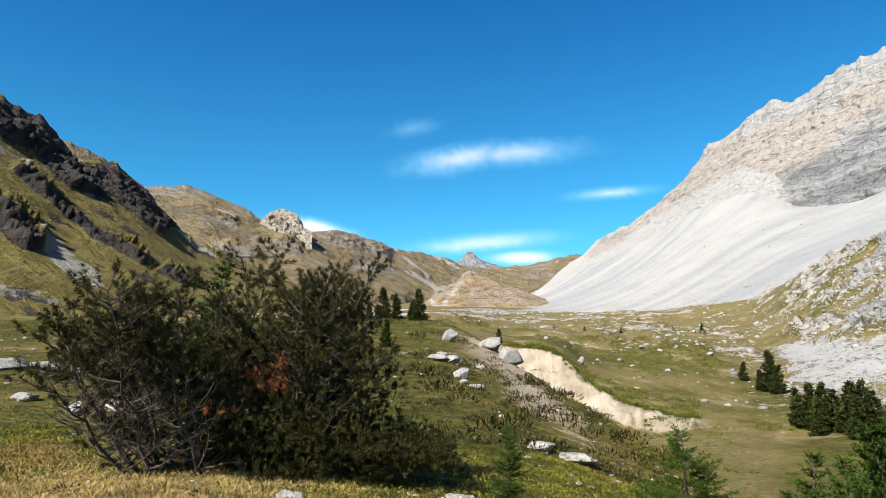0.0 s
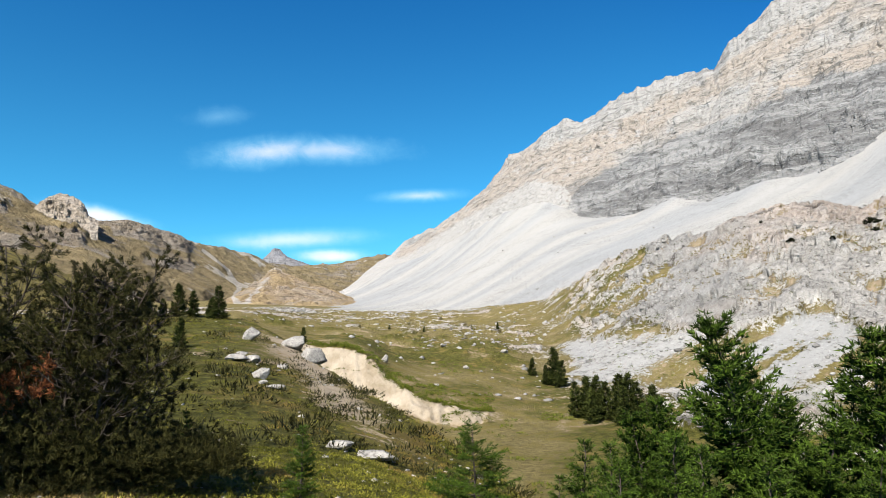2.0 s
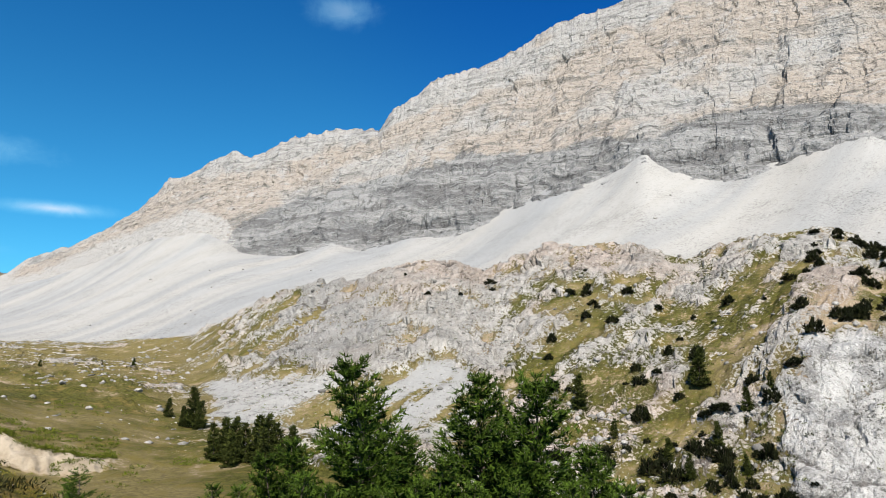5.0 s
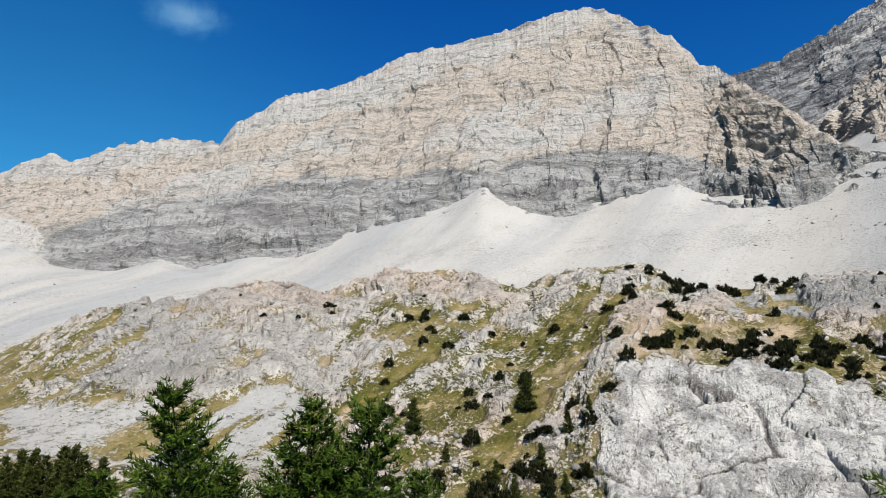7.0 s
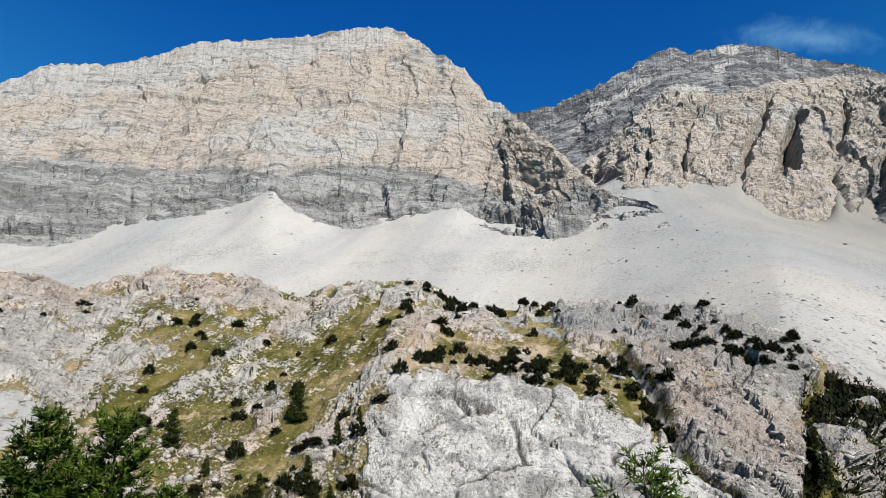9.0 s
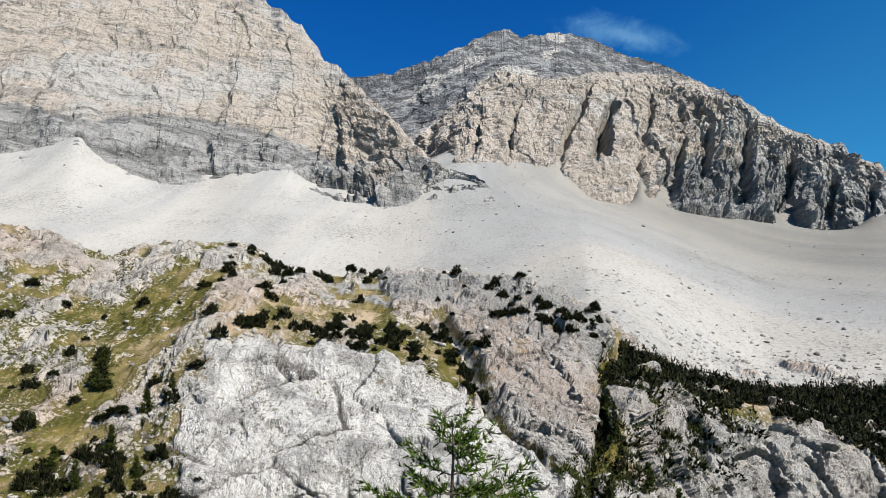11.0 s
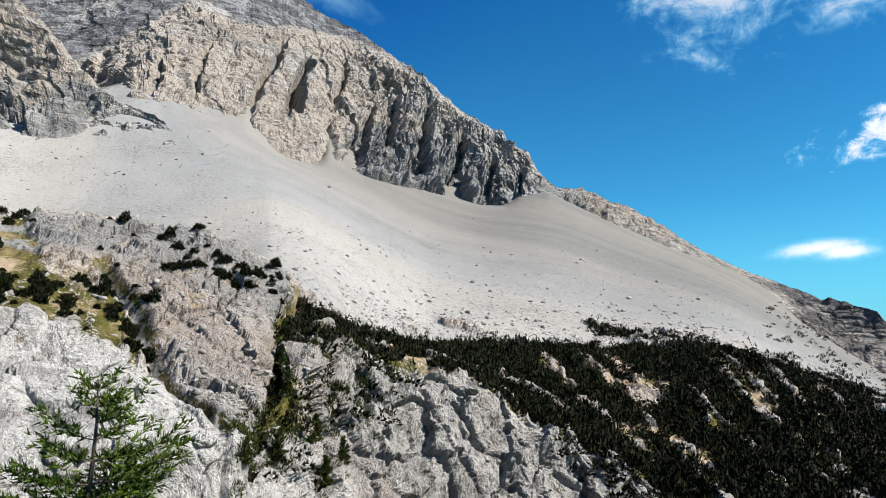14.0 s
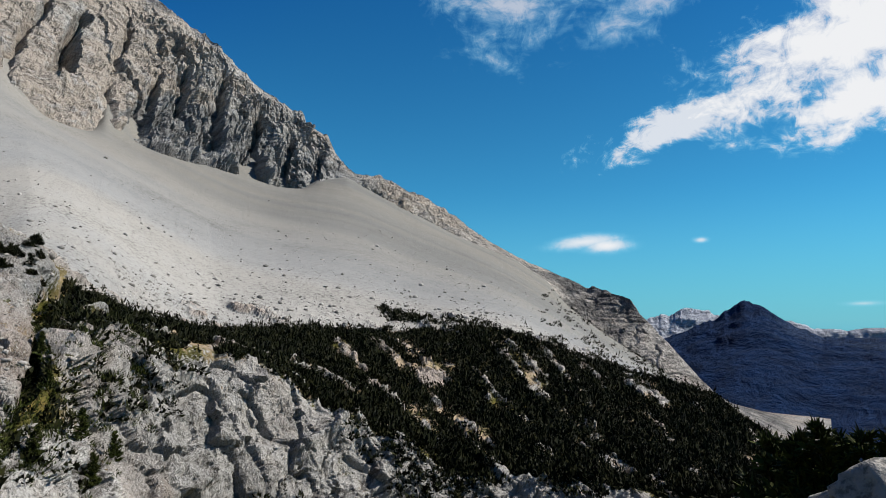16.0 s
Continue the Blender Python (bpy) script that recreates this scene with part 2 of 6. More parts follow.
    so = N.mix(N.ramp(tiny, 0.58, 0.72), so, (0.5, 0.47, 0.42))
    so = N.mix(N.attr("chalk"), so, N.mix(N.ramp(mid, 0.3, 0.7), (0.22, 0.18, 0.125), (0.37, 0.32, 0.25)))
    # green heath and dry grass
    gr = N.mix(N.ramp(small, 0.3, 0.7), (0.02, 0.023, 0.005), (0.095, 0.088, 0.02))
    gr = N.mix(N.ramp(mid, 0.5, 0.68), gr, (0.13, 0.097, 0.032))
    gr = N.mix(N.ramp(tiny, 0.6, 0.75, 0, 0.5), gr, (0.2, 0.19, 0.06))
    dg = N.mix(N.ramp(small, 0.3, 0.7), (0.06, 0.05, 0.018), (0.18, 0.146, 0.062))
    dg = N.mix(N.ramp(mid, 0.5, 0.62, 0, 0.75), dg, (0.12, 0.097, 0.026))
    dg = N.mix(N.ramp(tiny, 0.55, 0.72, 0, 0.6), dg, (0.12, 0.09, 0.03))
    edge = N.math("MULTIPLY", N.math("SUBTRACT", N.math("ADD", N.math("MULTIPLY", small, 0.6), N.math("MULTIPLY", mid, 0.4)), 0.5), 2.9)
    c = N.mix(N.ramp(N.math("ADD", dry, edge), 0.35, 0.65), so, dg)
    c = N.mix(N.ramp(N.math("ADD", grass, edge), 0.4, 0.6), c, gr)
    c = N.mix(N.ramp(N.math("ADD", scree, N.math("MULTIPLY", edge, 0.7)), 0.42, 0.58), c, sc)
    c = N.mix(N.ramp(N.math("ADD", rock, edge), 0.44, 0.56), c, rc)
    h = N.math("ADD", N.math("MULTIPLY", small, 0.3), N.math("MULTIPLY", tiny, 0.06))
    h = N.math("ADD", h, N.math("MULTIPLY", N.math("ADD", N.math("MULTIPLY", mid, 0.4), N.math("MULTIPLY", joint, 0.3)), rock))
    h = N.math("ADD", h, N.math("MULTIPLY", N.math("ADD", N.math("MULTIPLY", fiss, 0.25), N.math("MULTIPLY", grit, 0.25)), rock))
    N.out(c, 0.95, h, 1.0, 1.7, spec=0.08)
    return m


def cliff_material(name, pale, warm, dark, band=None, veg=None, snow=None, scale=1.0):
    """Bedded and jointed rock: warm and pale parts, ledges, dark joints; band: the attribute of the darker beds."""
    m, N = mat(name)
    p = N.vec("SCALE", N.add("ShaderNodeNewGeometry").outputs["Position"], scale=scale)
    big, mid, fine = N.noise(p, 0.006, 5, 0.6), N.noise(p, 0.03, 7, 0.7), N.noise(p, 0.2, 6, 0.75)
    beds = N.noise(N.vec("MULTIPLY", p, (1, 1, 6)), 0.017, 7, 0.68, 0.7)
    ribs = N.ridged(N.vec("MULTIPLY", p, (1, 1, 0.3)), 0.022, 8, 0.72, 0.6)
    mul = lambda c, k: tuple(min(1, x * k) for x in c)
    grit = N.noise(p, 0.62, 4, 0.82)
    strata = N.noise(N.vec("MULTIPLY", p, (1, 1, 6)), 0.02, 4, 0.62, 0.8)
    joints = N.ridged(N.vec("MULTIPLY", p, (1, 1, 0.25)), 0.03, 4, 0.6, 0.5)
    c = N.mix(N.ramp(big, 0.38, 0.6), pale, warm)
    c = N.mix(N.ramp(mid, 0.5, 0.66, 0, 0.7), c, mul(pale, 1.22))
    c = N.mix(N.ramp(mid, 0.45, 0.34, 0, 0.4), c, mul(warm, 0.75))
    if band:
        edge = N.math("MULTIPLY", N.math("SUBTRACT", mid, 0.5), 1.6)
        t = N.ramp(N.math("ADD", N.attr(band), edge), 0.32, 0.68, 0, 0.9)
        c = N.mix(t, c, N.mix(N.ramp(beds, 0.42, 0.6), mul(dark, 0.78), mul(dark, 1.55)))
    c = N.mix(N.ramp(beds, 0.45, 0.39, 0, 0.35), c, mul(dark, 0.6))
    c = N.mix(N.ramp(strata, 0.44, 0.37, 0, 0.5), c, mul(dark, 0.5))
    c = N.mix(N.ramp(strata, 0.56, 0.64, 0, 0.35), c, mul(pale, 1.12))
    c = N.mix(N.ramp(ribs, 0.3, 0.08, 0, 0.5), c, mul(dark, 0.4))
    c = N.mix(N.math("MULTIPLY", N.ramp(joints, 0.26, 0.06, 0, 0.75), N.ramp(mid, 0.58, 0.42, 0.2, 1.0)), c, mul(dark, 0.22))
    c = N.mix(N.ramp(fine, 0.45, 0.37, 0, 0.55), c, mul(dark, 0.4))
    c = N.mix(N.ramp(fine, 0.55, 0.64, 0, 0.45), c, mul(pale, 1.18))
    c = N.mix(N.ramp(grit, 0.43, 0.33, 0, 0.55), c, mul(dark, 0.35))
    c = N.mix(N.ramp(grit, 0.56, 0.66, 0, 0.5), c, mul(pale, 1.2))
    if veg:
        g = N.math("ADD", N.attr("grass"), N.math("MULTIPLY", N.math("SUBTRACT", N.math("ADD", N.math("MULTIPLY", mid, 0.5), N.math("MULTIPLY", fine, 0.5)), 0.5), 2.2))
        gc = N.mix(N.ramp(mid, 0.35, 0.65), veg, mul(veg, 1.7))
        gc = N.mix(N.ramp(fine, 0.5, 0.7, 0, 0.5), gc, mul(veg, 2.6))
        c = N.mix(N.ramp(g, 0.4, 0.6), c, gc)
    if snow:
        c = N.mix(N.ramp(N.math("ADD", N.attr("rubble"), N.math("MULTIPLY", N.math("SUBTRACT", mid, 0.5), 1.2)), 0.45, 0.6), c, snow)
    h = N.math("ADD", N.math("MULTIPLY", beds, 1.4), N.math("ADD", N.math("MULTIPLY", mid, 1.4), N.math("MULTIPLY", fine, 0.55)))
    h = N.math("ADD", h, N.math("MULTIPLY", ribs, 0.5))
    h = N.math("ADD", h, N.math("ADD", N.math("MULTIPLY", strata, 0.5), N.math("ADD", N.math("MULTIPLY", joints, 0.25), N.math("MULTIPLY", grit, 0.15))))
    N.out(c, 0.95, h, 1.0, 7.0 / scale, spec=0.08)
    return m


def limestone_material():
    """Bedded limestone: pale and tan walls, a dark grey foot, a blue-grey top, ledges, joints, rubble."""
    m, N = mat("limestone")
    p = N.add("ShaderNodeNewGeometry").outputs["Position"]
    sx = N.add("ShaderNodeSeparateXYZ")
    N.put(sx.inputs[0], p)
    warp = N.math("MULTIPLY", N.math("SUBTRACT", N.noise(p, 0.01, 3, 0.55), 0.5), 60)
    flat = N.add("ShaderNodeCombineXYZ")
    for k, v in enumerate((N.math("MULTIPLY", sx.outputs[0], 0.13), N.math("MULTIPLY", sx.outputs[1], 0.13), N.math("ADD", sx.outputs[2], warp))):
        N.put(flat.inputs[k], v)
    beds, thin = N.noise(flat.outputs[0], 0.055, 5, 0.68, 0.4), N.noise(flat.outputs[0], 0.24, 4, 0.7, 0.3)
    tall = N.vec("MULTIPLY", p, (1, 1, 0.16))
    big, mid = N.noise(p, 0.006, 4, 0.6), N.noise(p, 0.035, 8, 0.72)
    fine, grit = N.noise(p, 0.17, 5, 0.75), N.noise(p, 0.5, 3, 0.8)
    joint, crack = N.noise(tall, 0.09, 5, 0.65, 0.5), N.ridged(tall, 0.035, 4, 0.6, 0.6)
    warm, band, cap = N.attr("warm"), N.attr("band"), N.attr("cap")
    wob = N.math("MULTIPLY", N.math("SUBTRACT", mid, 0.5), 1.5)
    t = N.ramp(N.math("ADD", warm, N.math("MULTIPLY", N.math("SUBTRACT", big, 0.5), 2.2)), 0.3, 0.75)
    c = N.mix(t, (0.27, 0.262, 0.246), (0.277, 0.243, 0.207))
    c = N.mix(N.ramp(mid, 0.54, 0.64, 0, 0.6), c, (0.287, 0.289, 0.288))
    c = N.mix(N.ramp(mid, 0.46, 0.36, 0, 0.5), c, (0.145, 0.138, 0.129))
    bt = N.ramp(N.math("ADD", band, wob), 0.35, 0.65, 0, 0.92)
    c = N.mix(bt, c, N.mix(N.ramp(beds, 0.42, 0.6), (0.104, 0.106, 0.108), (0.208, 0.21, 0.207)))
    ct = N.ramp(N.math("ADD", cap, wob), 0.38, 0.62, 0, 0.95)
    c = N.mix(ct, c, N.mix(N.ramp(N.noise(N.vec("MULTIPLY", p, (1, 1.6, 2.6)), 0.022, 6, 0.7, 0.8), 0.46, 0.6), (0.0435, 0.0483, 0.0574), (0.19, 0.197, 0.205)))
    c = N.mix(N.ramp(beds, 0.45, 0.38, 0, 0.5), c, (0.094, 0.0926, 0.0902))
    c = N.mix(N.ramp(thin, 0.43, 0.35, 0, 0.65), c, (0.0611, 0.0594, 0.057))
    c = N.mix(N.ramp(thin, 0.57, 0.66, 0, 0.5), c, (0.31, 0.312, 0.306))
    c = N.mix(N.ramp(joint, 0.43, 0.34, 0, 0.6), c, (0.0611, 0.0594, 0.057))
    c = N.mix(N.math("MULTIPLY", N.ramp(crack, 0.32, 0.08, 0, 0.85), N.ramp(mid, 0.6, 0.45, 0.1, 1)), c, (0.0329, 0.0322, 0.0317))
    c = N.mix(N.ramp(fine, 0.44, 0.35, 0, 0.6), c, (0.0752, 0.0741, 0.0713))
    c = N.mix(N.ramp(grit, 0.42, 0.32, 0, 0.6), c, (0.047, 0.0465, 0.0453))
    c = N.mix(N.ramp(grit, 0.57, 0.67, 0, 0.55), c, (0.32, 0.322, 0.317))
    loose = N.math("ADD", N.attr("rubble"), N.math("MULTIPLY", N.math("SUBTRACT", fine, 0.5), 1.8))
    c = N.mix(N.ramp(loose, 0.45, 0.6), c, N.mix(N.ramp(grit, 0.4, 0.6), (0.25, 0.243, 0.23), (0.33, 0.32, 0.3)))
    h = N.math("ADD", N.math("MULTIPLY", beds, 1.2), N.math("MULTIPLY", thin, 0.6))
    h = N.math("ADD", h, N.math("ADD", N.math("MULTIPLY", mid, 0.9), N.math("MULTIPLY", joint, 0.9)))
    h = N.math("ADD", h, N.math("ADD", N.math("MULTIPLY", fine, 0.5), N.math("MULTIPLY", grit, 0.22)))
    N.out(c, 0.95, h, 1.0, 5.6, spec=0.08)
    return m


GROUND = ground_material()
LIME = limestone_material()
# near-black rock tones carry the shade of the crag faces; grass as it is
CRAG = cliff_material("shaded_crag", (0.06, 0.055, 0.05), (0.055, 0.047, 0.04), (0.02, 0.02, 0.022), veg=(0.1, 0.083, 0.027), snow=(0.25, 0.25, 0.21), scale=1.6)
HILL = cliff_material("brown_hill", (0.27, 0.24, 0.2), (0.22, 0.18, 0.13), (0.09, 0.082, 0.075), veg=(0.14, 0.11, 0.06), snow=(0.36, 0.33, 0.28))
CONE = cliff_material("eroded_hill", (0.34, 0.285, 0.22), (0.29, 0.22, 0.145), (0.14, 0.115, 0.09), veg=(0.2, 0.15, 0.085), snow=(0.4, 0.365, 0.32), scale=1.5)
TOWER = cliff_material("upland_crag_rock", (0.4, 0.355, 0.295), (0.36, 0.3, 0.23), (0.12, 0.11, 0.1), scale=1.8)
SLATE = cliff_material("grey_peak_rock", (0.22, 0.22, 0.23), (0.2, 0.19, 0.19), (0.12, 0.12, 0.13))
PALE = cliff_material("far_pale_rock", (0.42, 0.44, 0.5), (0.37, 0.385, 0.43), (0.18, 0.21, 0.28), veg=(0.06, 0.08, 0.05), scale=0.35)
SHOULDER = cliff_material("shoulder_rock", (0.36, 0.339, 0.311), (0.331, 0.292, 0.247), (0.0936, 0.0912, 0.09), "band", snow=(0.259, 0.252, 0.236))
# far forest: the blue of distance haze is mixed into these colours
WOODED = cliff_material("hazy_wooded_mountain", (0.02, 0.04, 0.09), (0.016, 0.032, 0.07), (0.004, 0.012, 0.038), veg=(0.0015, 0.011, 0.04), scale=0.35)

# ---- ground: one sheet, from the feet to the horizon ----
tan = lambda e: np.tan(np.radians(e))
BS = np.concatenate([np.arange(-44, 172, 0.15), np.arange(172, 316, 1.6)])


def line(b, rs, es):
    r = prof(b, rs)
    return r, r * tan(prof(b, es))


RIDGE_UP = [(-40, 2.1), (-5, 1.9), (5.7, 1.87), (12.8, 1.82), (18.9, 1.71), (21, 2.19), (24.4, 2.69), (28, 4.59), (30.7, 6.05), (34.5, 7.19), (38.3, 7.8), (40.7, 8.75), (43.1, 9.21),
            (46, 9.08), (48.3, 8.3), (50.7, 9.53), (53.5, 10.59), (57.9, 10.81), (61.3, 10.1), (64.8, 9.25), (67, 10.05), (68.2, 10.65), (73.8, 10.95), (76.1, 10.48), (77.5, 9.28),
            (80.7, 8.74), (87, 8.75), (93, 9.05), (98, 8.55), (100.4, 7.63), (103.2, 5.95), (105.1, 3.58), (106.9, 1.94), (110.1, 0.77), (112.8, -0.2), (116.7, -0.7), (122.5, -0.45),
            (131.5, -0.97), (136.2, -0.53), (138.5, -0.6), (140.8, -1.0), (145.3, -2.6), (150.3, -4.2), (155.9, -5.6), (158, -7.4), (160.8, -9.5), (164, -10.4), (170, -13), (185, -12)]
FOOT_R = [(-40, 800), (0, 1300), (7, 1500), (12, 1450), (18, 1250), (25, 1040), (28.6, 950), (35, 850), (45, 780), (62, 700), (78, 690), (86, 640), (92.5, 720), (100, 745), (104, 740),
          (107, 765), (109.5, 800), (115.7, 860), (121, 900), (127, 910), (133, 905), (141, 885), (147, 845), (151, 800), (156, 745), (163, 700)]
FOOT_UP = [(-40, 3.5), (0, 3.0), (6.9, 2.7), (11.8, 5.8), (14.1, 6.5), (17.6, 8.2), (21.4, 10.2), (24.6, 11.1), (26.4, 10.5), (27.8, 9.7), (28.8, 9.5), (32, 9.6), (34.9, 10.8), (38, 10.2), (42, 11.6),
           (45.3, 11.7), (49, 13.2), (53.8, 15.3), (58.4, 16.3), (61.8, 18), (63, 16.9), (67.5, 15.5), (72, 16.2), (73.4, 16.9), (77.8, 17.8), (79.6, 16.5), (80.8, 16), (86, 15.4), (87.5, 16.1),
           (92.5, 18.6), (96, 18.5), (101, 18), (102.4, 16.9), (103.9, 15), (106.8, 14.4), (108, 15.8), (110.6, 13.8), (115.7, 12.8), (120.9, 11.3), (123, 11.1), (124.3, 12.1), (126.7, 12.2),
           (133, 8.9), (136.3, 7.2), (141, 5.2), (143.7, 3.3), (145.4, 1), (148, -1)]
FOOT_UP += [(150.8, -2.8), (153.6, -4.9), (156.2, -6.2), (158, -7.3), (160, -8.4), (162.3, -9.6), (165, -11.8), (170, -14), (185, -12)]
G = [
    line(BS, [(0, 0.02)], [(0, -89.3)]),
    line(BS, [(0, 2.0)], [(0, -40)]),
    line(BS, [(0, 7.0)], [(-40, -12.5), (-10, -14), (10, -17), (30, -22), (100, -24), (130, -18), (150, -14.5), (165, -13.5)]),
    line(BS, [(0, 22)], [(-40, -6), (-20, -6.5), (-5, -8), (10, -9.7), (20, -14), (30, -20), (60, -24), (100, -26), (130, -24), (150, -16), (165, -12.7)]),
    line(BS, [(-40, 110), (-10, 90), (-0.7, 85), (3, 72), (6.3, 60), (10, 45), (14, 38), (20, 30), (30, 28), (150, 25), (165, 24)],
         [(-40, 1.5), (-29.5, 1.4), (-10, 1.6), (-0.7, 1.58), (3.1, -0.33), (6.3, -2.66), (9.9, -4.7), (14.2, -7.7), (20.4, -11.2), (30, -20.5), (60, -26), (100, -28), (130, -26), (150, -16), (165, -12)]),
    line(BS, [(-40, 140), (-10, 130), (0, 105), (6, 85), (10, 70), (14, 58), (20, 50), (60, 50), (98, 55), (108, 90), (130, 105), (165, 90)],
         [(-40, 0.5), (-10, 0.8), (0, 0.4), (6, -6), (10, -9.5), (14, -13.3), (20, -15.5), (30, -17), (60, -26), (100, -30), (130, -28), (150, -24), (165, -20)]),
    line(BS, [(-40, 170), (-10, 160), (0, 130), (6, 125), (10, 118), (14, 108), (18, 105), (24, 112), (30, 110), (40, 95), (60, 92), (70, 104), (100, 104), (104, 112), (110, 135), (118, 150), (130, 165), (150, 170), (165, 160)],
         [(-40, 1.2), (0, 0.6), (6.3, -3.2), (9.9, -5.2), (14.3, -7.06), (18.1, -7.3), (24, -6.9), (30, -6.8), (40, -9), (60, -14), (70, -16), (100, -16), (105, -14.5), (113, -15), (125, -16.5), (138, -18), (165, -15)]),
    line(BS, [(-40, 180), (0, 137), (6, 131), (10, 124), (14, 113), (18, 110), (24, 118), (30, 118), (40, 105), (60, 104), (70, 110), (100, 110), (104, 120), (107, 155), (113, 168), (120, 176), (136, 184), (150, 184), (165, 170)],
         [(-40, 1.4), (0, 0.9), (5.6, -0.67), (8.2, -0.69), (10.4, -1.75), (10.9, -3), (14.3, -5.1), (18.2, -6.1), (24, -6.4), (30, -5.5), (34, -5.8), (40, -7), (50, -9), (60, -10), (70, -8),
          (97, -7.5), (101, -8), (104.2, -7), (106, -1.2), (108.9, -1.0), (113, -2.0), (119.9, -3.7), (126.2, -7.6), (136, -12.0), (150, -13.4), (165, -13)]),
    line(BS, [(-40, 260), (0, 230), (10, 230), (20, 210), (26, 165), (30, 155), (35, 145), (50, 140), (70, 128), (72, 130), (86, 135), (94, 130), (101, 130), (104, 140), (107, 182), (113, 205), (125, 222), (140, 232), (165, 215)],
         [(-40, 1.9), (0, 1.6), (5.7, 0.9), (10, 0.6), (14, 0.2), (19.8, -0.04), (25.6, -3.1), (30.1, -4), (34.7, -4.9), (45, -4), (60, -3), (69, -2), (70.3, -0.8), (72.2, 2.3), (77.7, 1.9), (86.5, 1.9),
          (90.4, -0.2), (93.9, -2.5), (97.2, -4), (101, -4), (104.2, -2.5), (106, 0.6), (109, -0.2), (113, -1.0), (120, -2.2), (126, -4.2), (136, -6.6), (150, -9.2), (160, -11), (165, -11)]),
    line(BS, [(-40, 330), (0, 330), (6, 420), (19, 420), (24, 340), (30, 270), (40, 240), (60, 235), (70, 220), (85, 215), (95, 205), (103, 190), (106, 205), (110, 240), (116, 266), (130, 290), (150, 320), (163, 280)], RIDGE_UP),
    line(BS, [(-40, 420), (0, 500), (6, 700), (14, 620), (21, 520), (28, 420), (40, 330), (60, 310), (100, 300), (106, 290), (116, 340), (140, 400), (150, 430), (165, 500)],
         [(-40, 2.2), (0, 2.4), (4.5, 2.47), (7.8, 1.97), (14.6, 1.87), (21, 2.5), (24, 2.6), (28, 3.6), (33, 4.8), (40, 5.5), (60, 7), (98, 5.8), (106, 1.8), (110, 0.4), (116, -0.9), (140, -1), (150, -4.4), (158, -7.7), (163, -9), (170, -13.5), (185, -12)]),
    line(BS, FOOT_R, FOOT_UP),
]


def soften(v, sigma):
    """A profile over the dense bearings, smoothed over sigma degrees."""
    n = int(4 * sigma / 0.15) + 1
    k = np.exp(-0.5 * (np.arange(-n, n + 1) * 0.15 / sigma) ** 2)
    return np.convolve(np.pad(v, n, mode="edge"), k / k.sum(), mode="valid")


G = [(soften(r, q), soften(z, q)) for (r, z), q in zip(G, [3, 3, 3, 3, 1.6, 1.6, 0.7, 0.5, 0.9, 0.3, 1.5, 0.14])]
even = soften(np.clip((BS - 98) / 10, 0, 1) * np.clip((160 - BS) / 8, 0, 1), 2.5)     # the right-hand scree rises straight from the scrub
G[10] = tuple(a + even * (0.1 * soften(c, 3.0) + 0.9 * b - a) for a, b, c in zip(G[10], G[9], G[11]))
r, z = G[-1]
FOOT_DEV = (r - soften(r, 3.0), z - soften(z, 3.0))
FOOT_FAN = [soften(v, 0.8) for v in FOOT_DEV]
under = np.clip((BS - 26) / 6, 0, 1) * np.clip((124 - BS) / 5, 0, 1)
G.append((r + 4 + 70 * under, z + 44 * under - 1))
G.append((r + 130, z - prof(BS, [(0, 40), (140, 40), (150, 90), (160, 170), (170, 170), (200, 60)])))
G.append((np.full_like(BS, 4950), np.where((BS > 145) & (BS < 200), -385.0, -160.0)))
ROWS = [3, 8, 28, 30, 12, 22, 84, 56, 70, 30, 80, 5, 4, 4]
P, V = loft(BS, G, ROWS)
# the scree: fans that spread below the gullies of the wall
s = np.clip(V - 10, 0, 1)[:, None]
fan = s ** soften(np.interp(BS, [26, 45, 86, 106], [7.0, 2.2, 2.2, 18.0]), 2.5) * (1 - s ** 14)
sharp = s ** 14 * s
P = P - spot(np.broadcast_to(BS, P.shape[:2]), *[(s < 1) * (s * v - fan * w - sharp * v) for v, w in zip(FOOT_DEV, FOOT_FAN)])
P[..., 2] += (s ** 1.4 - s) * (s < 1) * (soften(G[11][1], 3.0) - G[10][1]) * soften(np.interp(BS, [30, 45, 88, 108], [0.4, 1, 1, 0.1]), 3.0)
VV, BB = np.broadcast_to(V[:, None], P.shape[:2]), np.broadcast_to(BS[None], P.shape[:2])
flatP = P.reshape(-1, 3)
shape = P.shape[:2]
DIST = np.hypot(P[..., 0], P[..., 1])


def step(x, a, b):
    t = np.clip((x - a) / (b - a), 0, 1)
    return t * t * (3 - 2 * t)


def around(P):
    """Metres along the arc of the great wall, and metres down its fall line."""
    dx, dy = P[..., 0] + 680, P[..., 1] - 180
    return np.arctan2(dx, dy) * 1440, np.hypot(dx, dy)


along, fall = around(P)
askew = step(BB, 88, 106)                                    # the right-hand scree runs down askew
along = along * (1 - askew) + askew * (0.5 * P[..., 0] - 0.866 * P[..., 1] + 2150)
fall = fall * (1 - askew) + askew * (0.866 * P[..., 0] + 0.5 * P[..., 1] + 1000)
n1 = fbm(flatP, 1 / 26, 4, 0.55, 3).reshape(shape)
n2 = fbm(flatP, 1 / 8, 4, 0.6, 11).reshape(shape)
rid = fbm(flatP, 1 / 22, 5, 0.55, 21, True).reshape(shape)
rid2 = fbm(flatP * (1, 1, 0.6), 1 / 6, 4, 0.6, 31, True).reshape(shape)
slant = np.stack([along / 10 + fall / 40, fall / 34, 0 * fall], -1).reshape(-1, 3)
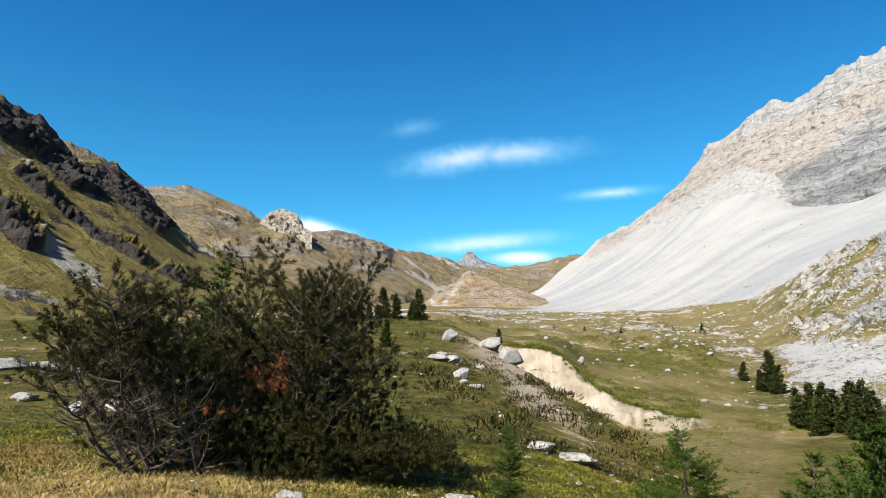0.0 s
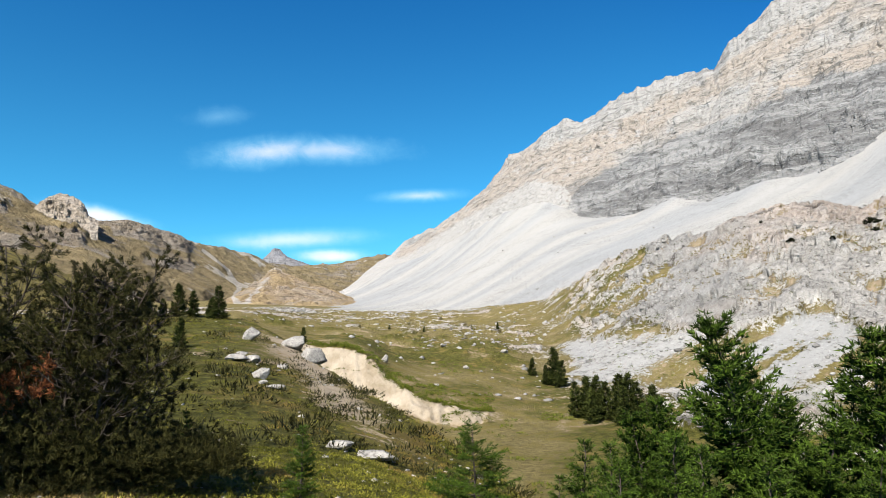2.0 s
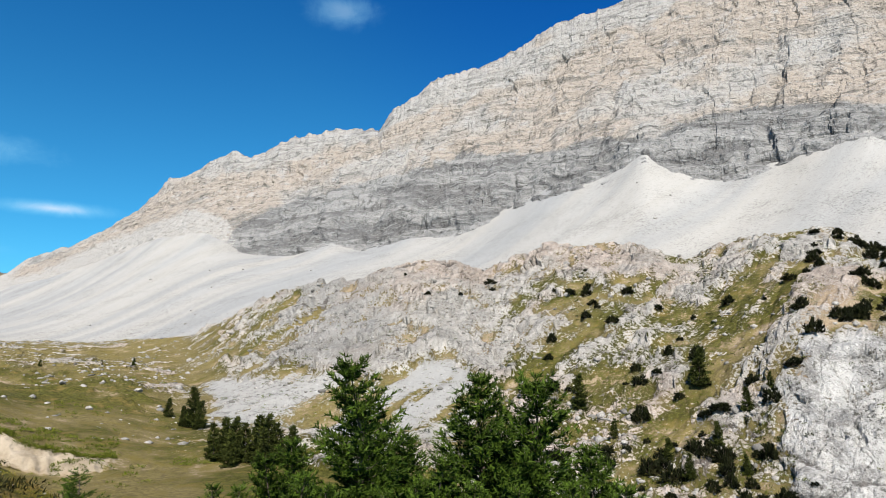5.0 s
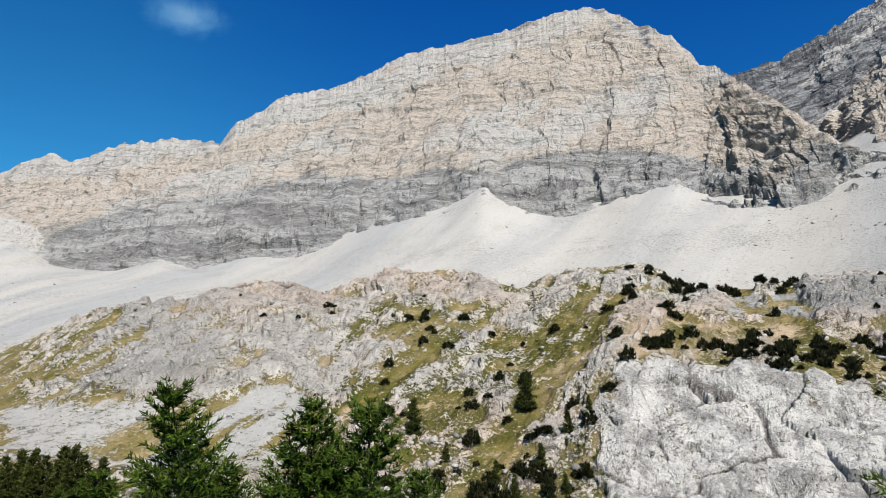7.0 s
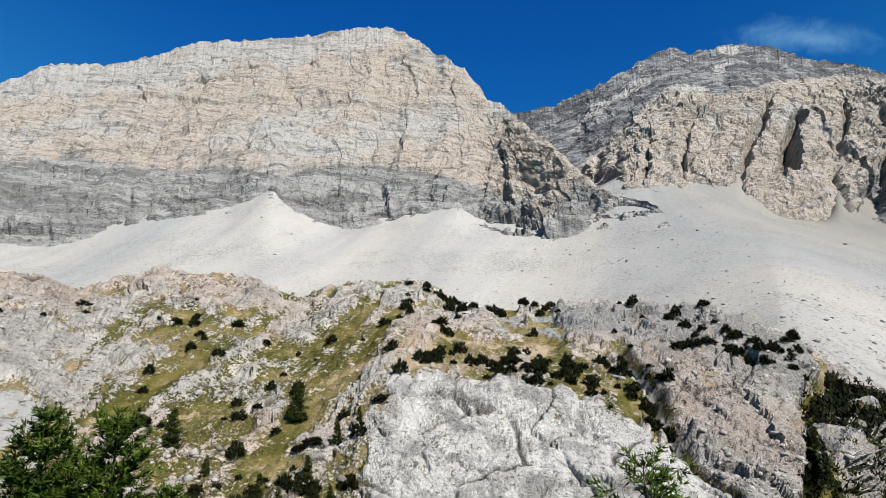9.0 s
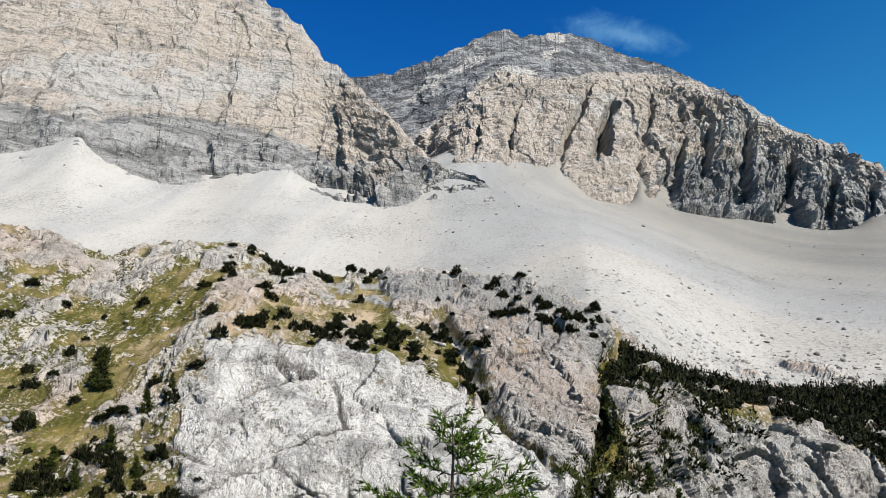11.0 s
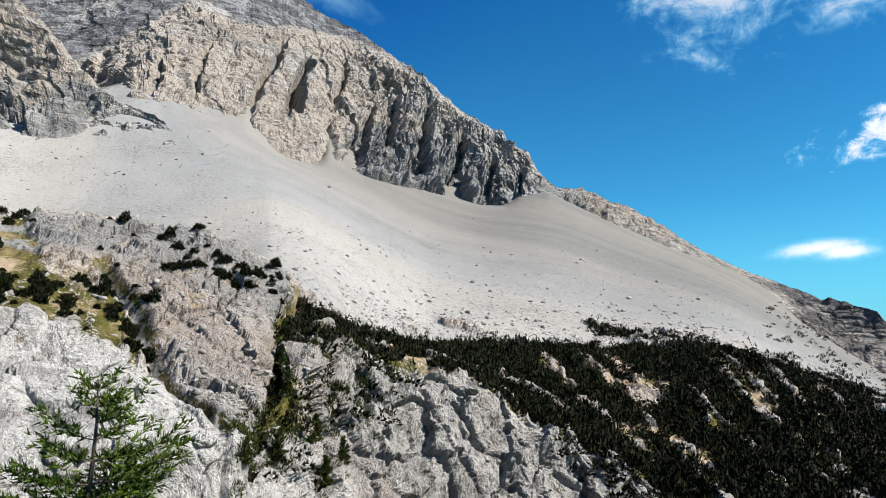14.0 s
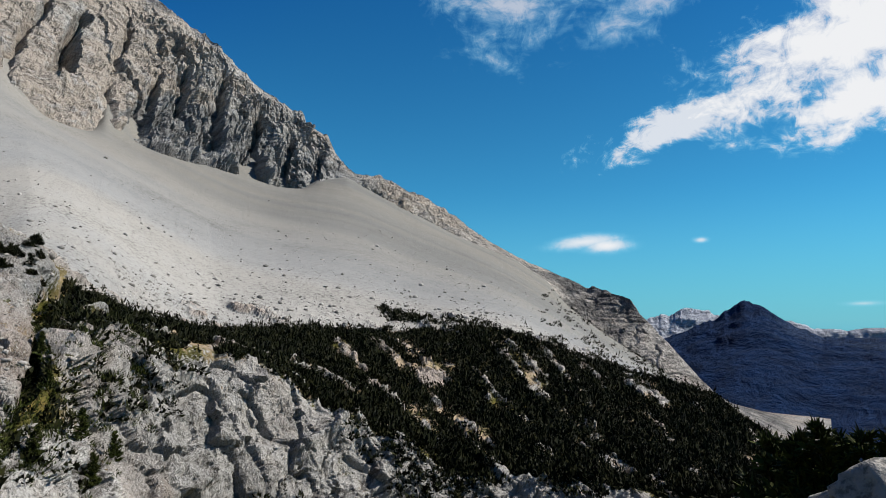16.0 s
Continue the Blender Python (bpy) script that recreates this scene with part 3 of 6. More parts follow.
n3 = fbm(slant, 1.0, 4, 0.6, 51).reshape(shape)             # patches drawn out down the slope


def patch(b0, b1, v0, v1, eb=4.0, ev=0.15):
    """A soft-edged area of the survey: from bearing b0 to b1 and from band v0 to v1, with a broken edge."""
    b, v = BB + 2.5 * n1 + 1.0 * n2, VV + 0.07 * n1 + 0.05 * n2
    return step(b, b0 - eb / 2, b0 + eb / 2) * (1 - step(b, b1 - eb / 2, b1 + eb / 2)) * step(v, v0 - ev / 2, v0 + ev / 2) * (1 - step(v, v1 - ev / 2, v1 + ev / 2))


wall = step(BB, 19, 30) * (1 - step(BB, 150, 160))          # the rock ridge over the gorge
ridge = step(VV, 6.0, 6.3) * (1 - step(VV, 9.2, 9.7)) * wall
rock = ridge * np.clip(0.5 + 0.8 * n3 + 0.55 * n2, 0, 1)
dome = patch(33, 50, 8.2, 9.05)
rock = np.maximum(rock, dome * np.clip(0.8 + 0.8 * n2 + 0.4 * n1, 0, 1))
crown = patch(50, 64, 8.72, 9.1)
rock = np.maximum(rock, crown * np.clip(0.7 + 0.8 * n2, 0, 1))
meadowy = patch(54, 72, 7.0, 8.6)
rock = rock * (1 - 0.25 * meadowy)
diag = 91.4 + (8.5 - VV) * 8 + 1.2 * n1                     # the gully between the white slab and the block
slab = patch(70.5, 110, 6.0, 8.05, 2.0, 0.1) * (1 - step(BB, diag - 1.2, diag))
rock = np.maximum(rock, slab * np.clip(0.95 + 0.35 * n2, 0, 1))
shelf = patch(72, 90, 8.1, 8.45, 3.0, 0.1)
rock = rock * (1 - 0.35 * shelf)
cliffs = np.maximum(patch(86, 105, 8.5, 8.97, 2.0, 0.1), step(BB, diag, diag + 1.2) * (1 - step(BB, 104.2, 105.2)) * step(VV, 7.1, 7.3) * (1 - step(VV, 8.9, 9.0)))
rock = np.maximum(rock, cliffs * np.clip(0.9 + 0.5 * n2, 0, 1))
face = np.maximum(patch(105.2, 152, 6.0, 7.06, 1.0, 0.12), patch(105.4, 113, 6.9, 8.4, 1.0, 0.3) * np.clip(0.7 + n3, 0, 1))
rock = np.maximum(rock, face * np.clip(0.85 + 0.7 * n3, 0, 1))
wood = patch(112, 185, 7.0, 9.6, 4.0, 0.3)
bald = np.stack([(BB + 6 * (VV - 8)) / 1.5, VV * 2.4, 0 * VV], -1).reshape(-1, 3)
bald = fbm(bald, 1.0, 4, 0.6, 57).reshape(shape)            # bare streaks between the scrub
rock = rock * (1 - wood) + wood * np.clip(2.4 * bald - 0.18 + 0.8 * n2, 0, 1)
valley_l = 1 - step(BB, 22, 30)
scree = step(VV + 0.08 * n1 + 0.75 * step(BB, 102, 107), 9.65, 9.95) * (1 - step(VV, 12.0, 12.3)) * step(BB + 3 * n1, 4, 8)
scree = np.maximum(scree, (ridge - rock).clip(0) * step(n2 * 0.7 + n3 * 0.7, 0.0, 0.35) * 0.75 * (1 - 0.5 * meadowy))
fans = patch(26, 47, 7.55, 8.28, 4.0, 0.2) * np.clip(0.75 + 0.9 * n3 + 0.3 * n2, 0, 1)
scree = np.maximum(scree, fans)
rock = rock * (1 - 0.9 * fans)
pale = patch(76, 90, 8.5, 8.85, 3.0, 0.12) * np.clip(0.6 + n2, 0, 1)
scree = np.maximum(scree, pale)
heath = 1 - step(VV, 4.6, 5.0)
grass = np.clip(0.75 + 0.6 * n1 + 0.5 * n2, 0, 1) * heath
grass = np.maximum(grass, (1 - heath) * np.clip(0.47 + 0.2 * wall + 0.6 * n1 + 0.75 * n2, 0, 1) * (1 - 0.15 * wood) * (1 - scree) * (1 - step(VV, 9.9, 10.3)))
dry = np.clip(0.85 + 0.6 * n2, 0, 1) * (1 - 0.5 * shelf) * (1 - 0.6 * wood)
lawn = step(VV, 4.8, 5.2) * (1 - step(VV, 5.9, 6.05)) * valley_l
grass = grass * (1 - 0.45 * lawn)
corner = (1 - step(BB + 14 * n2 + 8 * n1, -16, 4)) * (1 - step(DIST, 9, 15)) * step(BB, -60, -40)
grass = grass * (1 - 0.75 * corner)
track = np.exp(-((BB - (10.5 - 8 * (VV - 3.2)) + 2.2 * n2) / 5.6) ** 2) * step(VV, 3.05, 3.3) * (1 - step(VV, 3.9, 4.0))
track = track * np.clip(0.75 + 0.8 * n2, 0, 1)
grass, dry = grass * (1 - 0.95 * track), dry * (1 - 0.8 * track)
bank = step(VV, 5.95, 6.1) * (1 - step(VV + 0.1 * n2, 6.85, 7.0)) * step(BB, 3.5, 5.0) * (1 - step(BB + n2, 18, 21))
grass, dry, scree = grass * (1 - bank), dry * (1 - bank), scree * (1 - bank)
moraine = step(VV, 8.3, 9.5) * (1 - step(VV, 9.9, 10.2)) * (1 - step(BB, 26, 36)) * step(BB, -4, 2) * np.clip(0.45 + 1.3 * n2 + 0.9 * n1, 0, 1)
scree, grass = np.maximum(scree, moraine), grass * (1 - 0.5 * moraine)
stony = step(VV, 7.5, 8.2) * (1 - step(VV, 9.6, 10)) * valley_l
grass = grass * (1 - 0.4 * stony)
rock = np.maximum(rock, stony * step(n2 + 0.6 * n1, 0.05, 0.4) * 0.75)
grey = np.clip(0.55 * cliffs * step(VV + 0.15 * n1, 8.45, 8.6) + 0.3 * cliffs + patch(30, 40, 8.3, 9.05) * 0.5 + 0.35 * face - slab, 0, 1)
NRM = normals(P)
NRM *= np.sign(NRM[..., 2:3] + 1e-9)
lift = np.minimum(DIST / 60, 1) * (0.35 * n2 + 0.6 * n1) * (1 - ridge) * (1 - step(VV, 9.6, 10.2))
lift = lift + wall * (rock * (1.3 * rid + 0.45 * rid2) + 1.0 * step(rock, 0.45, 0.6) + (ridge - rock).clip(0) * 1.0 * n2)
hummock = step(VV, 7.15, 7.6) * (1 - step(VV, 9.7, 10.0)) * (1 - step(BB, 20, 27)) * step(BB, -30, -10)
lift = lift + hummock * (2.6 * fbm(flatP * (1, 1, 0.3), 1 / 30, 4, 0.55, 101).reshape(shape) + 1.1 * rid2 * step(n1 + n2, 0.0, 0.4))
tilted = np.stack([flatP @ (0.5, 0.3, 0.7), flatP @ (-0.6, 0.7, 0.2), flatP @ (0.3, 0.6, -0.7)], -1)
hard = np.where((rock * wall).reshape(-1) > 0.3)[0]
blocks = np.zeros(len(flatP))
v1, g1, k1 = cells(flatP[hard] * (1, 1, 0.7) / 9 + 0.35 * fbm(flatP[hard], 1 / 6, 3, 0.5, 95)[:, None], 5)
v2, g2, k2 = cells(flatP[hard] * (1, 1, 0.8) / 3.2 + 0.3 * fbm(flatP[hard], 1 / 3, 2, 0.5, 96)[:, None], 6)
blocks[hard] = 1.3 * v1 + 3.4 * k1 - 1.4 * np.exp(-(g1 / 0.06) ** 2) + 0.35 * v2 + 0.6 * k2 - 0.5 * np.exp(-(g2 / 0.08) ** 2)
blocks = blocks.reshape(shape)
seam = np.zeros(len(flatP))
v3, g3, k3 = cells(tilted[hard] * (1.0, 0.4, 1.0) / 11 + 0.06 * fbm(flatP[hard], 1 / 4, 3, 0.5, 97)[:, None], 7)
seam[hard] = np.exp(-(g3 / 0.042) ** 2) * np.clip(0.45 + 1.6 * fbm(flatP[hard], 1 / 20, 3, 0.6, 98), 0, 1)
seam = seam.reshape(shape)
plates = fbm(tilted * (1, 0.35, 1), 1 / 15, 5, 0.5, 91, True).reshape(shape)
lift = lift * (1 - 0.8 * slab) + slab * 1.7 * plates - 1.2 * seam * rock + (face + cliffs).clip(0, 1) * (1.5 * plates - 0.3 * rid - 0.2 * rid2) + face * (2.6 * plates + 1.2 * rid) + (0.46 - 0.16 * slab + 0.25 * face) * blocks * np.clip(rock * 1.3, 0, 1)
ditch = np.exp(-((BB - 104.0 - 0.9 * (VV - 7.3) + 0.6 * n2 + 0.5 * n1) / 0.8) ** 2) * step(VV, 6.2, 7.0) * (1 - step(VV, 8.7, 8.95))
runnel = np.exp(-((BB - diag) / 0.7) ** 2) * step(VV, 6.6, 6.9) * (1 - step(VV, 8.45, 8.6))
lift = lift - 6 * ditch - 3.0 * runnel
rock, scree = rock * (1 - runnel) * (1 - 0.6 * ditch), np.maximum(scree * (1 - ditch), runnel * 0.9)
gul = fbm(np.stack([along / 45, fall / 400, 0 * fall], -1).reshape(-1, 3), 1.0, 4, 0.5, 41).reshape(shape)
lift = lift + step(VV, 10.0, 10.4) * (1 - step(VV, 10.9, 11.0)) * ((0.05 + 0.7 * step(BB, 50, 70) - 0.45 * step(BB, 95, 105)) * gul + 0.35 * n2) + bank * (0.35 * rid2 + 0.5 * n2 + 0.8 * fbm(np.stack([BB.reshape(-1) * 1.3, VV.reshape(-1) * 0.7, 0 * BB.reshape(-1)], -1), 1.0, 4, 0.6, 47, True).reshape(shape))
P = P + NRM * lift[..., None]
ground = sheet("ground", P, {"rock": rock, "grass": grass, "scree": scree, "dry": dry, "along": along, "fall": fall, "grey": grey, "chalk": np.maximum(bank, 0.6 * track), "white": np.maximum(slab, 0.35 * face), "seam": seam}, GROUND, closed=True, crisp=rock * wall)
tagged(ground, "heath slope, gorge, rocky ridge and grey scree of an alpine valley", "ground", kind="structure")
GP, GB, GV = P, BS, V


# ---- mountains ----
def mountain(name, label, b0, b1, db, foot, sky, rows, material, rough=(8, 40, 5), beds=0.0, buttress=0.0, belly=0.0, attrs=None, seed=0, group="", gully=0.0, block=0.0, grain=52, strata=0.0, flutes=0.0, extra=None, jag=1.0):
    """A rock face lofted from its foot to its skyline and down its back. foot, sky: (distances, angles) over the bearing."""
    bs = np.arange(b0, b1 + db / 2, db)
    (rf, zf), (rs, zs) = line(bs, *foot), line(bs, *sky)
    n = fbm(np.stack([bs * 0.9, bs * 0, bs * 0], -1), 1, 6, 0.62, seed + 7, True) - 0.1
    nn = int(6 / db) + 1
    kk = np.exp(-0.5 * (np.arange(-nn, nn + 1) * db / 2.0) ** 2)
    even = lambda v: np.convolve(np.pad(v, nn, mode="edge"), kk / kk.sum(), mode="valid")[: len(bs)] if len(bs) > nn else v * 0 + v.mean()
    top = zs - even(zs) + 0.0085 * jag * rs * n * np.clip((zs - zf) / (0.1 * rs), 0, 1)
    low, lowr = zf - even(zf), rf - even(rf)
    rm, zm = rf + (rs - rf) * (0.55 + belly), zf + (zs - zf) * 0.5
    P, V = loft(bs, [(rf - 45, zf - 48), (rf - 2, zf - 3), (rm, zm), (rs, zs), (rs + 260, zs * 0.55 - 60), (rs + 500, zs * 0 - 150)], [14, rows // 2, rows // 2, 4, 2], 2)
    sh = P.shape[:2]
    s = np.clip((V - 1) / 2, 0, 1)[:, None]
    P[..., 2] += (s ** 5 - s) * (zs - even(zs))[None] + s ** 5 * (top - zs + even(zs))[None] * (V[:, None] < 3.5)
    t = 1 - s
    away = (t ** 5 - t) * (V[:, None] >= 1)
    P += spot(np.broadcast_to(bs, sh), away * lowr[None], away * low[None])
    N, F = normals(P), P.reshape(-1, 3)
    N *= np.sign((N * -P).sum(-1, keepdims=True) + 1e-9)
    VV, BB = np.broadcast_to(V[:, None], sh), np.broadcast_to(bs[None], sh)
    amp, size, octs = rough
    d = amp * fbm(F, 1 / size, octs, 0.55, seed, True).reshape(sh)
    if buttress:
        u = np.stack([around(P)[0].reshape(-1) / 95, F[:, 2] / 260, 0 * F[:, 2]], -1)
        u = u + 0.45 * np.stack([fbm(F, 1 / 110, 3, 0.5, seed + 3), fbm(F, 1 / 110, 3, 0.5, seed + 4), 0 * F[:, 2]], -1)
        d = d + buttress * fbm(u, 1.0, 4, 0.5, seed + 5, True).reshape(sh) * step(VV, 1.0, 1.3) * (1 - 0.6 * step(VV, 2.0, 2.6))
    if gully:
        u = np.stack([around(P)[0].reshape(-1) / 62, F[:, 2] / 330, 0 * F[:, 2]], -1)
        u = u + 0.35 * np.stack([fbm(F, 1 / 80, 3, 0.5, seed + 23), fbm(F, 1 / 80, 3, 0.5, seed + 24), 0 * F[:, 2]], -1)
        d = d - gully * np.exp(-(fbm(u, 1.0, 2, 0.4, seed + 25).reshape(sh) / 0.085) ** 2) * step(VV, 1.02, 1.25) * (1 - 0.7 * step(VV, 1.9, 2.7))
    if block:
        for size_, k in ((grain, 1.0), (grain * 0.35, 0.45)):
            u = F * (1, 1, 0.4) / size_ + 0.4 * np.stack([fbm(F, 1.6 / size_, 3, 0.5, seed + 31 + j) for j in range(3)], -1)
            val, gap, turn = cells(u, seed + 40)
            d = d + k * block * (0.9 * val + 2.2 * turn - 0.9 * np.exp(-(gap / 0.06) ** 2)).reshape(sh)
    if beds:
        zz = P[..., 2] + 10 * fbm(F, 1 / 90, 3, 0.5, seed + 9).reshape(sh)
        t = zz / beds
        d = d + 0.5 * beds * (0.5 - np.clip((t % 1) * 1.25, 0, 1) ** 2) * (0.6 + 0.6 * fbm(F, 1 / 60, 2, 0.5, seed + 13).reshape(sh))
    if block:
        d = d + (1 - step(VV, 1.1, 1.5)) * (15 * fbm(F, 1 / 30, 3, 0.6, seed + 51).reshape(sh) + 9 * fbm(F, 1 / 11, 2, 0.6, seed + 52).reshape(sh) + 5)
    EE = np.degrees(np.arctan2(P[..., 2], np.hypot(P[..., 0], P[..., 1])))
    if strata:
        zz = F[:, 2] + 16 * fbm(F, 1 / 150, 3, 0.5, seed + 61)
        u = np.stack([F[:, 0] / 120, F[:, 1] / 120, zz / 17], -1)
        d = d + strata * np.tanh(2.4 * fbm(u, 1.0, 4, 0.62, seed + 62)).reshape(sh)
    if flutes:
        a = around(P)[0].reshape(-1)
        for wide, k in ((70, 1.0), (27, 0.5), (11, 0.22)):
            u = a / wide + 0.55 * fbm(F, 0.8 / wide, 3, 0.5, seed + 63) + 0.12 * F[:, 2] / wide
            cell = np.floor(u).astype(np.int64)
            high = 0.35 + 0.65 * ((cell * 7919 + seed) % 101) / 101
            d = d + k * flutes * (high * (0.5 - (u - cell)) * (0.75 + 0.6 * fbm(F, 1 / 60, 2, 0.5, seed + 64))).reshape(sh) * step(VV, 0.9, 1.1)
    keep = step(VV, 0.1, 0.8) * (1 - 0.85 * step(VV, 2.6, 2.95))
    d = d * np.clip((zs - zf) / 130, 0.12, 1)[None]
    if extra:
        d = extra(d, BB, EE, VV, F)
    P = P + N * (d * keep)[..., None]
    ob = sheet(name, P, attrs(VV, BB, P) if attrs else {}, material, crisp=np.ones(sh) if block else None)
    return tagged(ob, label, "mountain", group)


def from_line(b, e, pts):
    """Degrees from the nearest point of a line drawn over bearing and angle."""
    best = np.full(b.shape, 99.0)
    for (b0, e0), (b1, e1) in zip(pts[:-1], pts[1:]):
        t = np.clip(((b - b0) * (b1 - b0) + (e - e0) * (e1 - e0)) / ((b1 - b0) ** 2 + (e1 - e0) ** 2), 0, 1)
        best = np.minimum(best, np.hypot(b - b0 - t * (b1 - b0), e - e0 - t * (e1 - e0)))
    return best


def angle(P):
    return np.degrees(np.arctan2(P[..., 2], np.hypot(P[..., 0], P[..., 1])))


BAND_TOP = [(20, 6), (25.5, 9.8), (27.2, 11.6), (30, 13.4), (35, 15.2), (40, 17), (47, 18.6), (53.5, 18.4), (59.4, 19.5), (63, 19.4), (67.5, 20.5), (75, 20.3), (79.6, 19), (83, 18.2), (88, 19.6), (92, 18), (99, 15)]


def massif_bands(VV, BB, P):
    F, E = P.reshape(-1, 3), angle(P)
    n = fbm(F, 1 / 90, 4, 0.55, 77).reshape(VV.shape)
    castle = np.exp(-((BB - 86) / 3.0) ** 2) * step(E, 15.5, 16.5)
    rib = step(BB, 87.5, 90) * (1 - step(E, 17.5, 19.5))
    return {"band": np.clip(0.5 + (prof(BB, BAND_TOP) - E) * 0.7 + 0.45 * n, 0, 1) * step(BB, 25, 28) * (1 - 0.55 * castle),
            "warm": np.clip(0.68 + 0.9 * castle + 0.6 * n + 0.25 * step(BB, 60, 80) - 0.5 * step(VV, 2.3, 2.9) + 0.3 * (1 - step(BB, 20, 30)), 0, 1),
            "cap": 0.5 * step(VV, 2.2, 2.8) * step(BB, 58, 66) * (1 - step(BB, 76, 79)) * np.clip(0.8 + n, 0, 1),
            "rubble": np.clip(np.maximum(step(VV, 2.6, 2.98) * 0.45 * np.clip(0.6 + n, 0, 1), 0.5 * rib) + 0.7 * np.clip(1 - (E - prof(BB, [(9, 3), (12, 5.5), (17, 9), (24, 12.6), (26.5, 12), (28, 10), (40, 10)])) * 1.2, 0, 1) * (1 - step(BB, 26, 29)) + 0.8 * (1 - step(BB, 11, 14)), 0, 1)}


def massif_relief(d, BB, EE, VV, F):
    n = fbm(F, 1 / 26, 4, 0.6, 171).reshape(BB.shape)
    d = d * (0.55 + 0.75 * step(BB, 78, 83)) * (1 - 0.5 * (1 - step(BB, 24, 28)) * (1 - step(VV, 1.6, 2.2)))
    rib = step(BB, 87, 90.5)
    return d * (1 - rib) + rib * (24 * n - 2 - 0.9 * (BB - 90) + 5 * fbm(F, 1 / 7, 3, 0.6, 172).reshape(BB.shape))


# clefts of the tan peak: bearing and angle of the foot and of the head, width at both, depth
CLEFTS = [(100.8, 17.9, 104.3, 24.5, 0.5, 0.3, 26), (104.5, 18.4, 106.0, 23.2, 0.8, 0.35, 62), (109.6, 14.8, 111.6, 19.5, 0.9, 0.3, 34), (112.6, 16.2, 113.4, 20.4, 0.6, 0.4, 30), (96.8, 19.5, 98.2, 24.0, 0.3, 0.2, 14),
          (115.0, 13.8, 116.4, 20.0, 0.9, 0.4, 40), (118.3, 12.0, 119.2, 17.5, 0.9, 0.4, 42), (121.2, 11.2, 121.9, 15.5, 0.5, 0.3, 30), (123.9, 11.5, 124.2, 14.6, 0.5, 0.3, 26), (108.2, 19.5, 109.4, 23.4, 0.4, 0.2, 18),
          (93.6, 19.0, 94.6, 22.5, 0.3, 0.2, 14), (107.6, 15.0, 108.0, 18.6, 0.5, 0.3, 18)]
CAP = [(80, 17), (86, 18.5), (88.5, 20.4), (91.1, 22.5), (93.4, 24), (96, 25.9), (100.8, 25), (105, 24.9), (109, 24.6), (112.3, 23.4), (115.7, 21.4), (120, 20), (130, 16)]


def tower_bands(VV, BB, P):
    n, E = fbm(P.reshape(-1, 3), 1 / 70, 4, 0.55, 78).reshape(VV.shape), angle(P)
    # shade of the side turned from the sun, put into the right-hand wall colour
    dark = step(BB + 4 * n, 108.5, 111) * np.clip(0.5 + (prof(BB, [(80, 10), (108, 15.5), (112, 17.8), (118, 16.4), (122, 14.6), (128, 12)]) - E) * 0.6 + 0.5 * n, 0, 1)
    cap = np.clip(0.5 + (E - prof(BB, CAP)) * 1.1 + 0.5 * n, 0, 1)
    return {"band": np.maximum(dark, 0.35 * step(BB, 110, 116) * np.clip(0.8 + n, 0, 1)), "warm": np.clip(0.95 + 0.6 * n - 0.5 * step(BB, 112, 118), 0, 1), "cap": cap * (1 - 0.45 * step(BB, 108, 113)),
            "rubble": np.clip(cap * step(n, 0.0, 0.4) * 0.6 * (1 - step(BB, 104, 110)) + np.exp(-((E - prof(BB, CAP) + 0.1) / 0.5) ** 2) * 0.4 + 0.5 * np.exp(-((BB - 104.9) / 1.6) ** 2 - ((E - 18.0) / 0.5) ** 2), 0, 1)}


def tower_relief(d, BB, EE, VV, F):
    n = fbm(F, 1 / 45, 4, 0.55, 271).reshape(BB.shape)
    cap = step(EE - prof(BB, CAP) + 0.6 * n, -0.4, 0.4)
    d = d * (1 - 0.55 * cap * (1 - step(BB, 108, 114))) * (0.55 + 0.75 * step(BB, 108, 113)) - 7 * cap
    rag = n + 0.7 * fbm(F, 1 / 13, 3, 0.6, 272).reshape(BB.shape)
    for b0, e0, b1, e1, w0, w1, deep in CLEFTS:
        t = (EE - e0) / (e1 - e0)
        x = (BB - b0 - (b1 - b0) * t + 0.5 * rag) / np.maximum(w0 + (w1 - w0) * t, 0.15)
        saw = np.where(x < 1, np.clip((x + 1.2) / 2.2, 0, 1), np.clip(1 - (x - 1) / 0.35, 0, 1))
        d = d - deep * saw * step(t, -0.25, 0.0) * (1 - step(t, 0.75, 1.05))
    knob = np.exp(-np.abs((BB - 105.0) / 2.3) ** 4) * (1 - step(EE, 17.2, 18.2))
    return d + 14 * knob


def shoulder_bands(VV, BB, P):
    n = fbm(P.reshape(-1, 3), 1 / 60, 4, 0.55, 79).reshape(VV.shape)
    return {"band": np.clip(0.3 + n + 0.5 * step(BB, 143, 146) * (1 - step(BB, 151, 153)), 0, 1), "grass": 0 * VV, "rubble": np.clip(0.3 + n, 0, 1) * (1 - step(BB, 143, 146)) * 0.8}


HILL_ROCKS = [([(-18.8, 7.3), (-16.2, 6.9)], 0.35), ([(-15.2, 7.7), (-12.4, 7.4)], 0.4), ([(-19.4, 9.5), (-17.2, 9.3)], 0.22), ([(-9.6, 8.4), (-5, 7.4)], 0.55), ([(-7.5, 5.9), (-4.5, 5.6)], 0.25)]


def hill_map(BB, EE, F):
    n = fbm(F, 1 / 60, 4, 0.6, 88).reshape(BB.shape)
    return np.max([np.clip(0.5 + (w + 0.8 * n * w - from_line(BB, EE, pts)) * 2.2, 0, 1) for pts, w in HILL_ROCKS], 0), n


